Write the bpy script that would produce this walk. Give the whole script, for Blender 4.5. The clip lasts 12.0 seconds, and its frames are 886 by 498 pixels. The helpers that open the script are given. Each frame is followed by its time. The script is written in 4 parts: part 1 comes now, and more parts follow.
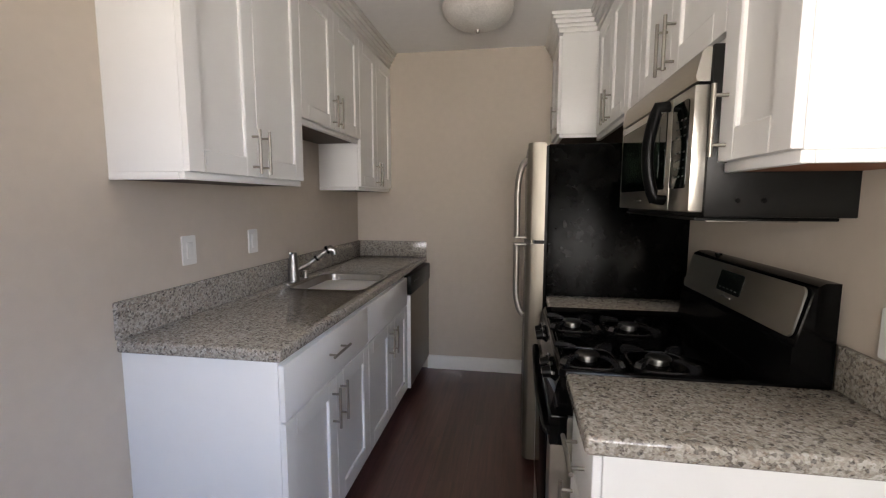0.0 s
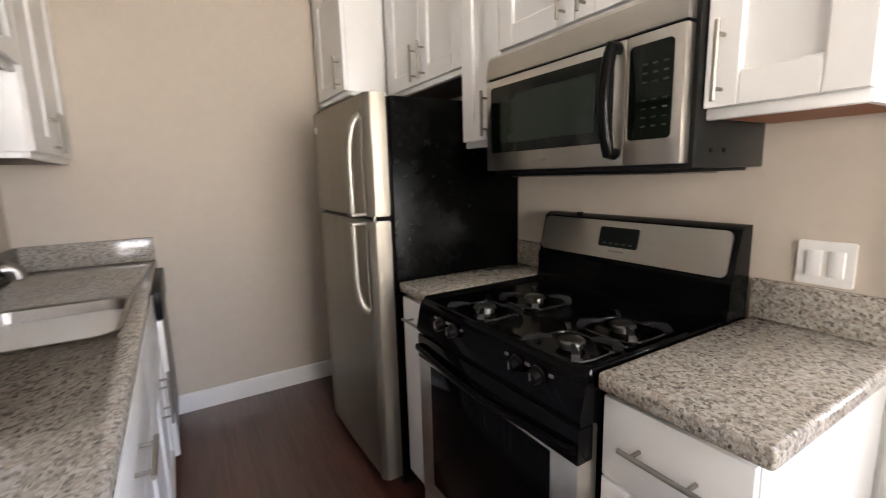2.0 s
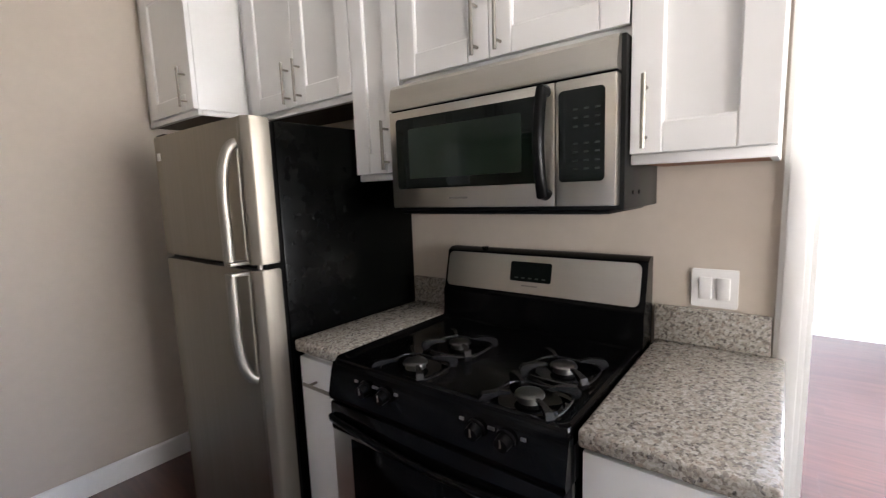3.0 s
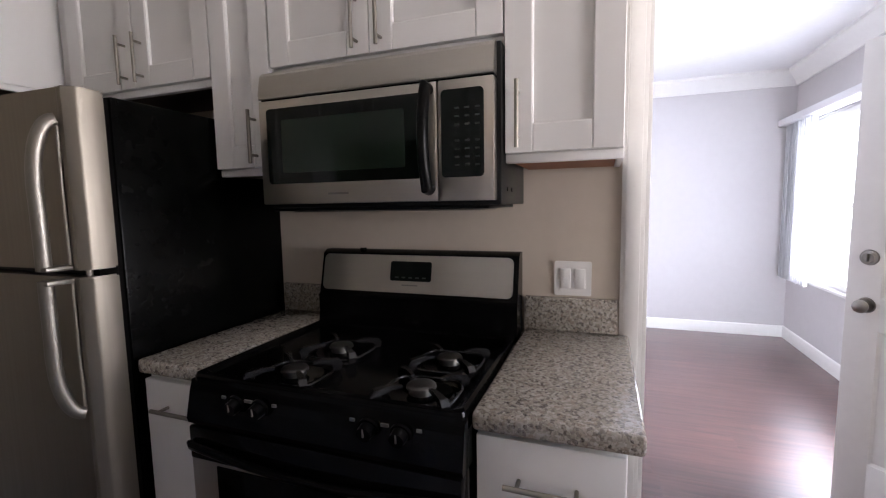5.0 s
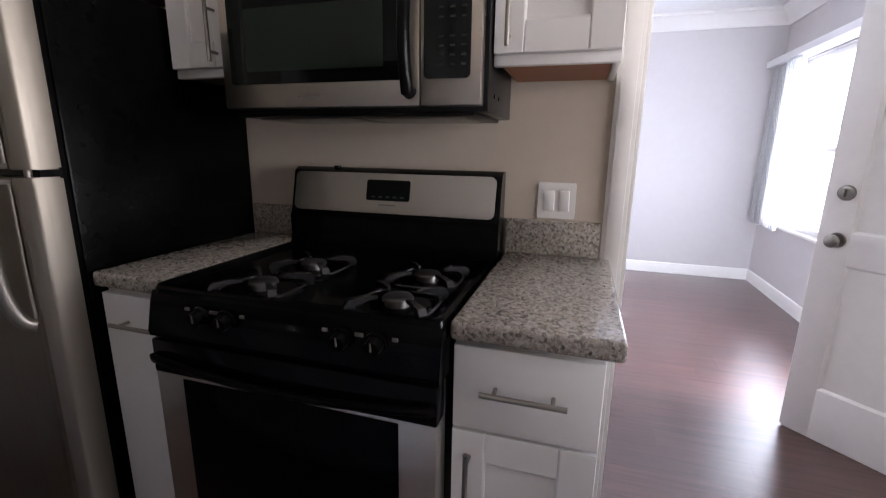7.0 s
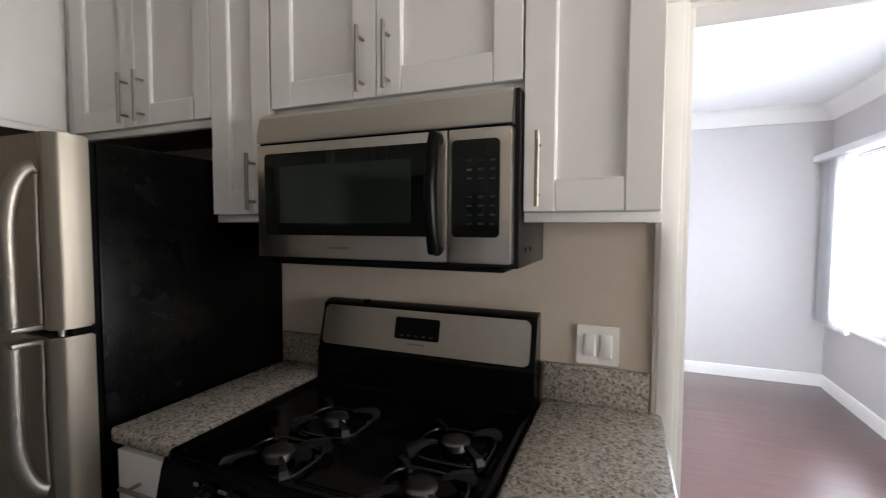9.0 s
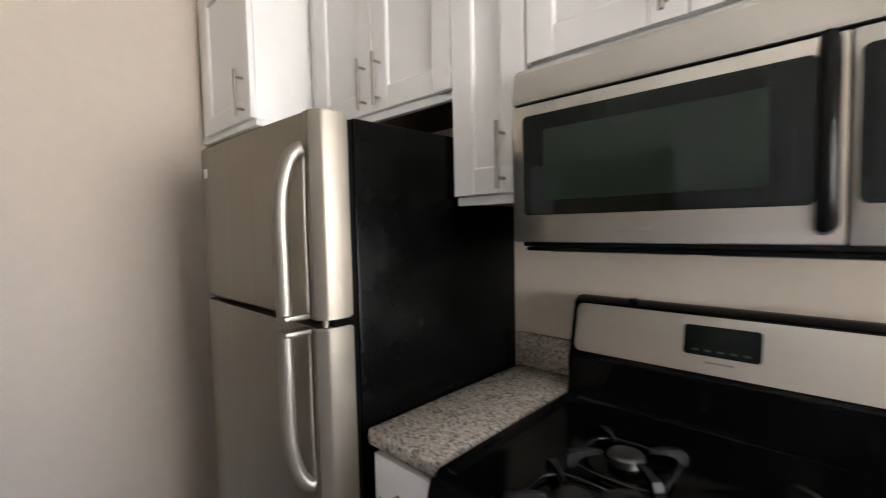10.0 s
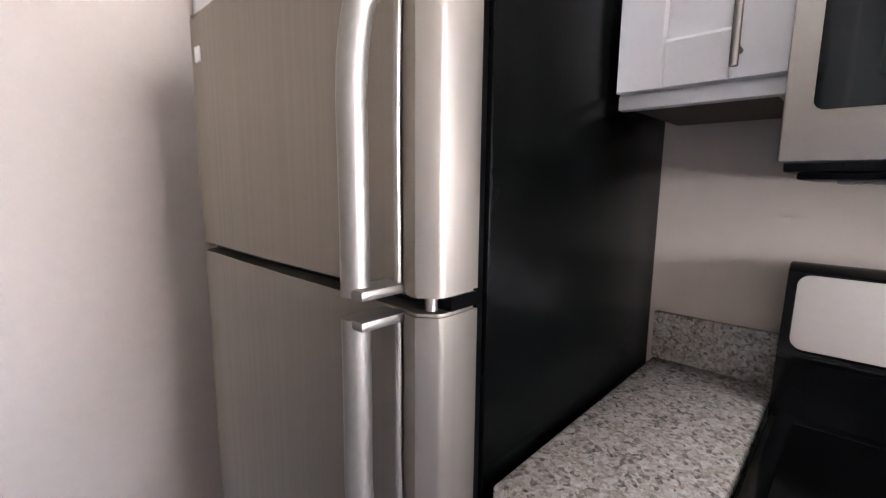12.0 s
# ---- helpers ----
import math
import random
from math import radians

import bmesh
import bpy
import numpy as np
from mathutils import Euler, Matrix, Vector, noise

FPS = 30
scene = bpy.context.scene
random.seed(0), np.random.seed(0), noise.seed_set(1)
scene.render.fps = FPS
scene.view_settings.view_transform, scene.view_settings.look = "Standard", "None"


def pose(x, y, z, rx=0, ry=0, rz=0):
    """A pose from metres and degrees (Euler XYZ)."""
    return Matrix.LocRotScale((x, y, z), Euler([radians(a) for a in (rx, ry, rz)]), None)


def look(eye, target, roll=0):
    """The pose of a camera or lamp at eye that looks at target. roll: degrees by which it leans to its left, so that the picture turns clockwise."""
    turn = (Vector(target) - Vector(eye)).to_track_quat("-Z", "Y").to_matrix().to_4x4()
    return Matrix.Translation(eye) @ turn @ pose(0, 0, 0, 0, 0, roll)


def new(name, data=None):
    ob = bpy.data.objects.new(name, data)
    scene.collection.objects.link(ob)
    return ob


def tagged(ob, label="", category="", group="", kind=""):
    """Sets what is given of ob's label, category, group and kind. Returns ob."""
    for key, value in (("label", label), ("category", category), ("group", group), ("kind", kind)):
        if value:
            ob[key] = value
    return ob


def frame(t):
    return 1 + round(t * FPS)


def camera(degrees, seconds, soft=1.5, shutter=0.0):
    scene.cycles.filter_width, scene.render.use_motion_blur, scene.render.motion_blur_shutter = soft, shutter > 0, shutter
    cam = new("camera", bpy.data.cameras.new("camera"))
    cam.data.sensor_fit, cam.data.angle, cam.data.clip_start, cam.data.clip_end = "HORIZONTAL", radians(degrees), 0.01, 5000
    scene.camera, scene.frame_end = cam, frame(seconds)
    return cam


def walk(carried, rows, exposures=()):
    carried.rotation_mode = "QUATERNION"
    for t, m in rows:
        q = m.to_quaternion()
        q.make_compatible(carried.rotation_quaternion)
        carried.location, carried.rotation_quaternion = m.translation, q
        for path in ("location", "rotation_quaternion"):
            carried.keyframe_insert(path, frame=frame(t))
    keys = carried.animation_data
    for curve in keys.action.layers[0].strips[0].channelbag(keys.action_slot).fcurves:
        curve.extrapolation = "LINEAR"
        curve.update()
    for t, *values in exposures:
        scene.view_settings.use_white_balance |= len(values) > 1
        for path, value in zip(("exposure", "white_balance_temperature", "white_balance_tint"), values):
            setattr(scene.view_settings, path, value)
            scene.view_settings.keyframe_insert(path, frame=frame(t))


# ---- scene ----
cam = camera(90.4, 12.0, soft=1.15, shutter=0.35)
PATH = [
    (0, (-0.815, -1.198, 1.421), (-1.133, 0.764, 1.2), 0.1),
    (0.5, (-0.979, -1.117, 1.406), (-1.108, 0.865, 1.174), -0.8),
    (1, (-1.117, -0.931, 1.359), (-1.022, 1.047, 1.08), -0.7),
    (1.5, (-1.265, -0.728, 1.364), (-0.751, 1.177, 1.041), -0.7),
    (2, (-1.402, -0.596, 1.378), (-0.384, 1.094, 1.049), -1.6),
    (2.5, (-1.453, -0.432, 1.389), (-0.108, 1.008, 1.047), -3.5),
    (3, (-1.484, -0.315, 1.442), (0.077, 0.909, 1.181), -2.1),
    (4.8, (-1.507, -0.258, 1.38), (0.355, 0.451, 1.204), -1.2),
    (5, (-1.504, -0.252, 1.382), (0.365, 0.431, 1.18), -1.0),
    (5.5, (-1.493, -0.253, 1.367), (0.385, 0.386, 1.115), -0.9),
    (6, (-1.469, -0.242, 1.303), (0.408, 0.358, 0.959), -0.6),
    (6.5, (-1.46, -0.232, 1.283), (0.406, 0.346, 0.855), 0.3),
    (6.7, (-1.458, -0.231, 1.266), (0.402, 0.34, 0.805), 0.8),
    (8.3, (-1.457, -0.222, 1.502), (0.43, 0.418, 1.333), 0.6),
    (8.5, (-1.439, -0.227, 1.493), (0.445, 0.431, 1.362), 0.4),
    (9, (-1.362, -0.221, 1.48), (0.487, 0.534, 1.375), 0.2),
    (9.5, (-1.326, -0.042, 1.452), (0.341, 1.056, 1.342), -0.4),
    (10, (-1.266, 0.152, 1.436), (0.178, 1.532, 1.326), -1.3),
    (10.5, (-1.115, 0.299, 1.458), (0.065, 1.909, 1.339), -2.2),
    (11, (-1.046, 0.418, 1.427), (0.07, 2.07, 1.26), -1.5),
    (11.5, (-1.071, 0.565, 1.39), (0.161, 2.124, 1.163), -0.3),
    (12, (-1.1, 0.679, 1.359), (0.344, 2.031, 1.066), 0.6),
]
EXPOSURES = [(0.0, 0.07, 7050, 16), (1.0, 0.3, 6900, 15), (2.0, 0.95, 7000, 16), (2.5, 1.05, 6700, 16), (3.0, 0.89, 6500, 16), (5.0, 0.08, 6500, 22), (6.5, 0.0, 6450, 22),
             (8.5, -0.05, 6550, 21), (9.5, 0.55, 6750, 8), (10.0, 1.18, 6550, 14), (10.5, 1.1, 6400, 17), (11.0, 1.0, 6300, 17), (11.5, 1.1, 6200, 20), (12.0, 1.84, 6050, 23)]
walk(cam, [(t, look(e, g, r)) for t, e, g, r in PATH], EXPOSURES)

# ---- world and sun ----
world = bpy.data.worlds.new("sky")
scene.world = world
world.use_nodes = True
wn = world.node_tree.nodes
sky = wn.new("ShaderNodeTexSky")
sky.sky_type = "NISHITA"
sky.sun_disc = False
sky.sun_elevation, sky.sun_rotation = radians(54), radians(10)
wn["Background"].inputs[1].default_value = 0.15
world.node_tree.links.new(sky.outputs[0], wn["Background"].inputs[0])
sun = new("sun", bpy.data.lights.new("sun", "SUN"))
sun.data.energy, sun.data.angle, sun.data.color = 5.0, radians(0.5), (1.0, 0.95, 0.88)
sun.matrix_world = look((-1.0, 6, 8.4), (0, 0, 0))


def sky_lamp(name, centre, target, w, h, power, colour, spread=180):
    """Daylight standing in an opening."""
    ob = new(name, bpy.data.lights.new(name, "AREA"))
    ob.data.shape, ob.data.size, ob.data.size_y = "RECTANGLE", w, h
    ob.data.energy, ob.data.color = power, colour
    ob.data.spread = radians(spread)
    ob.matrix_world = look(centre, target)
    return ob


sky_lamp("window_daylight", (2.55, -2.02, 1.35), (2.55, 0, 1.7), 1.6, 1.35, 44, (0.70, 0.83, 1.0))
sky_lamp("door_daylight", (0.66, -2.1, 1.05), (0.72, 0, 1.1), 0.85, 1.95, 185, (0.70, 0.83, 1.0), 150)
sky_lamp("nook_window_daylight", (-0.775, -2.28, 1.5), (-0.68, 0, 2.55), 1.27, 1.15, 18.5, (0.97, 0.95, 0.90), 94)
sky_lamp("nook_window_sky", (-0.775, -2.275, 1.5), (-1.95, 0, 0.45), 1.27, 1.15, 3.6, (0.16, 0.42, 1.0), 60)
# fill lamp in an added, unseen back window; brightens the entrance door
sky_lamp("added_window_fill", (2.1, 3.215, 1.5), (1.9, 0, 1.75), 1.7, 1.1, 34, (0.86, 0.90, 1.0))

# ---- materials ----


def mat(name, colour, rough=0.5, metal=0.0, spec=0.5, var=0.0, var_scale=3.0, bump=0.0, bump_scale=200.0, second=None, stretch=None, coat=0.0, rough_var=0.0):
    """A plain surface with mottling at two scales and a fine relief."""
    m = bpy.data.materials.new(name)
    m.use_nodes = True
    nt = m.node_tree
    b = nt.nodes["Principled BSDF"]
    b.inputs["Base Color"].default_value = (*colour, 1)
    b.inputs["Roughness"].default_value = rough
    b.inputs["Metallic"].default_value = metal
    b.inputs["Specular IOR Level"].default_value = spec
    b.inputs["Coat Weight"].default_value = coat
    co = nt.nodes.new("ShaderNodeTexCoord").outputs["Object"]
    if stretch:
        mp = nt.nodes.new("ShaderNodeMapping")
        mp.inputs["Scale"].default_value = stretch
        nt.links.new(co, mp.inputs[0])
        co = mp.outputs[0]

    def noise_at(scale, detail):
        n = nt.nodes.new("ShaderNodeTexNoise")
        n.inputs["Scale"].default_value, n.inputs["Detail"].default_value = scale, detail
        nt.links.new(co, n.inputs["Vector"])
        return n.outputs[0]

    if var:
        big, fine = noise_at(var_scale, 5), noise_at(var_scale * 14, 3)
        add = nt.nodes.new("ShaderNodeMath")
        add.operation = "ADD"
        nt.links.new(big, add.inputs[0])
        nt.links.new(fine, add.inputs[1])
        rng = nt.nodes.new("ShaderNodeMapRange")
        rng.inputs[1].default_value, rng.inputs[2].default_value = 0.7, 1.3
        nt.links.new(add.outputs[0], rng.inputs[0])
        mix = nt.nodes.new("ShaderNodeMix")
        mix.data_type = "RGBA"
        other = second or tuple(c * (1 - var) for c in colour)
        mix.inputs["A"].default_value, mix.inputs["B"].default_value = (*colour, 1), (*other, 1)
        nt.links.new(rng.outputs[0], mix.inputs["Factor"])
        nt.links.new(mix.outputs["Result"], b.inputs["Base Color"])
        if rough_var:
            rr = nt.nodes.new("ShaderNodeMapRange")
            rr.inputs[3].default_value, rr.inputs[4].default_value = max(0.02, rough - rough_var), rough + rough_var
            nt.links.new(big, rr.inputs[0])
            rr.inputs[1].default_value, rr.inputs[2].default_value = 0.35, 0.65
            nt.links.new(rr.outputs[0], b.inputs["Roughness"])
    if bump:
        bp = nt.nodes.new("ShaderNodeBump")
        bp.inputs["Strength"].default_value, bp.inputs["Distance"].default_value = bump, 0.002
        nt.links.new(noise_at(bump_scale, 3), bp.inputs["Height"])
        nt.links.new(bp.outputs[0], b.inputs["Normal"])
    return m


def granite(name):
    """Speckled grey, cream and dark polished granite."""
    m = bpy.data.materials.new(name)
    m.use_nodes = True
    nt = m.node_tree
    b = nt.nodes["Principled BSDF"]
    b.inputs["Roughness"].default_value = 0.14
    co = nt.nodes.new("ShaderNodeTexCoord").outputs["Object"]
    warp = nt.nodes.new("ShaderNodeTexNoise")
    warp.inputs["Scale"].default_value = 60
    nt.links.new(co, warp.inputs["Vector"])
    vm = nt.nodes.new("ShaderNodeVectorMath")
    vm.operation = "MULTIPLY_ADD"
    nt.links.new(warp.outputs["Color"], vm.inputs[0])
    vm.inputs[1].default_value = (0.010, 0.010, 0.010)
    nt.links.new(co, vm.inputs[2])
    colour = None
    for scale, stops in ((140, ((0.0, (0.03, 0.026, 0.020)), (0.13, (0.11, 0.085, 0.065)), (0.26, (0.26, 0.225, 0.17)), (0.5, (0.38, 0.345, 0.27)), (0.74, (0.54, 0.50, 0.42)), (0.97, (0.30, 0.23, 0.165)))),
                         (290, ((0.0, (0.07, 0.06, 0.052)), (0.2, (0.29, 0.255, 0.21)), (0.6, (0.44, 0.40, 0.345)), (1.0, (0.58, 0.54, 0.48))))):
        v = nt.nodes.new("ShaderNodeTexVoronoi")
        v.inputs["Scale"].default_value = scale
        nt.links.new(vm.outputs[0], v.inputs["Vector"])
        r = nt.nodes.new("ShaderNodeValToRGB")
        r.color_ramp.interpolation = "CONSTANT" if scale < 100 else "LINEAR"
        while len(r.color_ramp.elements) < len(stops):
            r.color_ramp.elements.new(0.5)
        for el, (p, c) in zip(r.color_ramp.elements, stops):
            el.position, el.color = p, (*c, 1)
        sep = nt.nodes.new("ShaderNodeSeparateColor")
        nt.links.new(v.outputs["Color"], sep.inputs[0])
        nt.links.new(sep.outputs[0], r.inputs[0])
        if colour is None:
            colour = r.outputs[0]
        else:
            mx = nt.nodes.new("ShaderNodeMix")
            mx.data_type = "RGBA"
            mx.inputs["Factor"].default_value = 0.37
            nt.links.new(colour, mx.inputs["A"])
            nt.links.new(r.outputs[0], mx.inputs["B"])
            colour = mx.outputs["Result"]
    tone = nt.nodes.new("ShaderNodeMix")
    tone.data_type, tone.blend_type = "RGBA", "MULTIPLY"
    tone.inputs["Factor"].default_value = 1.0
    tone.inputs["B"].default_value = (0.84, 0.85, 0.89, 1)
    nt.links.new(colour, tone.inputs["A"])
    nt.links.new(tone.outputs["Result"], b.inputs["Base Color"])
    return m


def plank_wood(name):
    """Red-brown printed vinyl plank, its tone varied plank by plank."""
    m = bpy.data.materials.new(name)
    m.use_nodes = True
    nt = m.node_tree
    b = nt.nodes["Principled BSDF"]
    b.inputs["Roughness"].default_value = 0.36
    b.inputs["Specular IOR Level"].default_value = 0.7
    b.inputs["Coat Weight"].default_value, b.inputs["Coat Roughness"].default_value = 0.75, 0.27
    co = nt.nodes.new("ShaderNodeTexCoord").outputs["Object"]
    info = nt.nodes.new("ShaderNodeObjectInfo")
    shift = nt.nodes.new("ShaderNodeVectorMath")
    shift.operation = "MULTIPLY_ADD"
    cmb = nt.nodes.new("ShaderNodeCombineXYZ")
    for i in range(3):
        nt.links.new(info.outputs["Random"], cmb.inputs[i])
    nt.links.new(cmb.outputs[0], shift.inputs[0])
    shift.inputs[1].default_value = (7, 31, 3)
    nt.links.new(co, shift.inputs[2])
    mp = nt.nodes.new("ShaderNodeMapping")
    mp.inputs["Scale"].default_value = (26, 1.6, 10)
    nt.links.new(shift.outputs[0], mp.inputs[0])
    n = nt.nodes.new("ShaderNodeTexNoise")
    n.inputs["Scale"].default_value, n.inputs["Detail"].default_value, n.inputs["Distortion"].default_value = 1.6, 8, 0.6
    nt.links.new(mp.outputs[0], n.inputs["Vector"])
    r = nt.nodes.new("ShaderNodeValToRGB")
    r.color_ramp.elements[0].position, r.color_ramp.elements[0].color = 0.3, (0.038, 0.0125, 0.0088, 1)
    r.color_ramp.elements[1].position, r.color_ramp.elements[1].color = 0.75, (0.105, 0.038, 0.029, 1)
    nt.links.new(n.outputs[0], r.inputs[0])
    hs = nt.nodes.new("ShaderNodeHueSaturation")
    vr = nt.nodes.new("ShaderNodeMapRange")
    vr.inputs[3].default_value, vr.inputs[4].default_value = 0.88, 1.12
    nt.links.new(info.outputs["Random"], vr.inputs[0])
    nt.links.new(vr.outputs[0], hs.inputs["Value"])
    nt.links.new(r.outputs[0], hs.inputs["Color"])
    nt.links.new(hs.outputs[0], b.inputs["Base Color"])
    bp = nt.nodes.new("ShaderNodeBump")
    bp.inputs["Strength"].default_value, bp.inputs["Distance"].default_value = 0.25, 0.0015
    nt.links.new(n.outputs[0], bp.inputs["Height"])
    nt.links.new(bp.outputs[0], b.inputs["Normal"])
    return m


def glass(name, tint=(0.95, 0.97, 0.97)):
    m = bpy.data.materials.new(name)
    m.use_nodes = True
    b = m.node_tree.nodes["Principled BSDF"]
    b.inputs["Base Color"].default_value = (*tint, 1)
    b.inputs["Roughness"].default_value = 0.02
    b.inputs["Transmission Weight"].default_value = 1.0
    return m


KWALL = mat("greige_wall_paint", (0.57, 0.495, 0.41), 0.62, var=0.06, var_scale=1.3, bump=0.25, bump_scale=260)
LWALL = mat("pale_grey_wall_paint", (0.57, 0.548, 0.54), 0.7, var=0.04, var_scale=1.1, bump=0.2, bump_scale=260)
CEIL = mat("white_ceiling_paint", (0.84, 0.835, 0.825), 0.75, var=0.04, var_scale=1.5, bump=0.35, bump_scale=120)
TRIM = mat("white_trim_paint", (0.80, 0.785, 0.75), 0.4, var=0.04, var_scale=2, bump=0.08, bump_scale=90)
CAB = mat("white_cabinet_lacquer", (0.80, 0.79, 0.765), 0.3, var=0.02, var_scale=1.2, bump=0.04, bump_scale=60)
CABRAW = mat("raw_birch_underside", (0.33, 0.118, 0.048), 0.6, var=0.3, var_scale=4, stretch=(14, 1, 1))
# same raw wood, darkened: shade under the cabinets put into its colour
CABSHADE = mat("shaded_birch_underside", (0.075, 0.045, 0.028), 0.6, var=0.3, var_scale=4, stretch=(14, 1, 1))
GRANITE = granite("speckled_granite")
STEEL = mat("brushed_stainless", (0.262, 0.236, 0.196), 0.45, metal=1.0, var=0.05, var_scale=1.2, bump=0.006, bump_scale=30, stretch=(60, 60, 1), rough_var=0.03)
STEELH = mat("brushed_stainless_horizontal", (0.54, 0.512, 0.458), 0.30, metal=1.0, var=0.04, var_scale=1.2, stretch=(60, 1, 60), rough_var=0.015)
SATIN = mat("satin_handle_steel", (0.33, 0.308, 0.27), 0.46, metal=1.0, var=0.08, var_scale=8)
NICKEL = mat("brushed_nickel", (0.30, 0.28, 0.255), 0.34, metal=1.0, var=0.1, var_scale=9)
SINKSTEEL = mat("sink_steel", (0.33, 0.30, 0.26), 0.36, metal=1.0, var=0.12, var_scale=5, rough_var=0.06)
FRIDGEBLK = mat("textured_black_side", (0.0008, 0.0009, 0.0008), 0.24, spec=0.05, var=0.5, var_scale=1.6, second=(0.0022, 0.0024, 0.0022), bump=0.12, bump_scale=160)
CASE = mat("dark_grey_case", (0.009, 0.009, 0.0085), 0.30, spec=0.16, var=0.2, var_scale=6, bump=0.05)
ENAMEL = mat("black_enamel", (0.0012, 0.0012, 0.0013), 0.11, spec=0.13, var=0.3, var_scale=5, second=(0.0025, 0.0025, 0.0025), rough_var=0.05)
BLACKPL = mat("black_plastic", (0.0025, 0.0025, 0.0025), 0.28, spec=0.09, var=0.3, var_scale=8)
BLACKGL = mat("black_oven_glass", (0.0015, 0.0015, 0.0015), 0.08, spec=0.06, var=0.2, var_scale=3)
MWGLASS = mat("dark_green_door_glass", (0.0012, 0.0028, 0.0018), 0.05, spec=0.28, var=0.05, var_scale=3)
MWMESH = mat("microwave_screen_mesh", (0.012, 0.021, 0.014), 0.08, spec=0.34, var=0.05, var_scale=3)
IRON = mat("cast_iron_grate", (0.012, 0.012, 0.0125), 0.24, var=0.4, var_scale=20, bump=0.3, bump_scale=400)
BURNER = mat("burner_cap_metal", (0.13, 0.128, 0.122), 0.36, metal=1.0, var=0.3, var_scale=14)
PLATE = mat("white_switch_plastic", (0.80, 0.785, 0.75), 0.35, var=0.03, var_scale=10)
NAMEPLATE = mat("etched_name_bar", (0.30, 0.29, 0.27), 0.4, metal=0.6, var=0.05, var_scale=20)
MARK = mat("pale_print", (0.019, 0.027, 0.021), 0.5, var=0.1, var_scale=50)
DISPLAY = mat("display_window", (0.005, 0.007, 0.006), 0.1, spec=0.12, var=0.2, var_scale=20)
ALABASTER = mat("alabaster_glass_shade", (0.66, 0.63, 0.59), 0.3, var=0.25, var_scale=7)
BLIND = mat("white_vinyl_blind", (0.78, 0.78, 0.79), 0.5, var=0.03, var_scale=8)
GLASS = glass("window_glass")
WOOD = plank_wood("brown_vinyl_plank")
SUBFLOOR = mat("plank_joint_shadow", (0.03, 0.015, 0.01), 0.7, var=0.3, var_scale=5)
CONCRETE = mat("pale_concrete", (0.60, 0.585, 0.56), 0.85, var=0.15, var_scale=0.8, bump=0.3, bump_scale=60)
# emissive backdrop: its own glow stands for the overbright outdoors
GLOWSKY = bpy.data.materials.new("glowing_backdrop")
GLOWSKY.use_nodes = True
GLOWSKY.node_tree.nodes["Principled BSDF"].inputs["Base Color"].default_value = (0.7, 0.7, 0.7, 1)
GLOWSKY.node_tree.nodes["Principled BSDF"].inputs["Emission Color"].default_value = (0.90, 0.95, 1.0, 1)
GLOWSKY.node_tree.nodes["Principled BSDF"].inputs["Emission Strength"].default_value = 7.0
STUCCO = mat("pale_stucco", (0.60, 0.58, 0.54), 0.85, var=0.12, var_scale=1.0, bump=0.4, bump_scale=90)

# ---- building helpers ----


def origin_of(ob):
    o = Vector((0, 0, 0))
    while ob is not None:
        o += ob.location
        ob = ob.parent
    return o


def thing(name, at, label, category, group="", kind=""):
    ob = new(name)
    ob.location = at
    ob.empty_display_size = 0.1
    return tagged(ob, label, category, group, kind)


def mesh_object(name, bm, material, smooth=True):
    me = bpy.data.meshes.new(name)
    bmesh.ops.recalc_face_normals(bm, faces=bm.faces)
    bm.to_mesh(me)
    bm.free()
    me.materials.append(material)
    if smooth:
        me.polygons.foreach_set("use_smooth", [True] * len(me.polygons))
        me.set_sharp_from_angle(angle=radians(32))
    return new(name, me)


def part(name, bm, material, parent, label=""):
    """One mesh, built in world metres, hung under a thing or a part."""
    o = origin_of(parent)
    bmesh.ops.translate(bm, verts=bm.verts, vec=-o)
    ob = mesh_object(name, bm, material)
    ob.parent = parent
    return tagged(ob, label)


def solid(name, bm, material, label, category, group="", kind=""):
    """A thing made of a single mesh."""
    return tagged(mesh_object(name, bm, material), label, category, group, kind)


def box(bm, x0, x1, y0, y1, z0, z1, bevel=0.0, seg=2):
    m = Matrix.Translation(((x0 + x1) / 2, (y0 + y1) / 2, (z0 + z1) / 2)) @ Matrix.Diagonal((abs(x1 - x0), abs(y1 - y0), abs(z1 - z0), 1))
    vs = bmesh.ops.create_cube(bm, size=1, matrix=m)["verts"]
    if bevel:
        es = {e for v in vs for e in v.link_edges}
        bmesh.ops.bevel(bm, geom=list(es), offset=bevel, segments=seg, affect="EDGES", profile=0.5)
    return bm


def B(*a, **k):
    return box(bmesh.new(), *a, **k)


def cyl(bm, p, q, r, r2=None, n=20):
    p, q = Vector(p), Vector(q)
    m = Matrix.Translation((p + q) / 2) @ (q - p).to_track_quat("Z", "Y").to_matrix().to_4x4()
    bmesh.ops.create_cone(bm, cap_ends=True, segments=n, radius1=r, radius2=r if r2 is None else r2, depth=(q - p).length, matrix=m)
    return bm


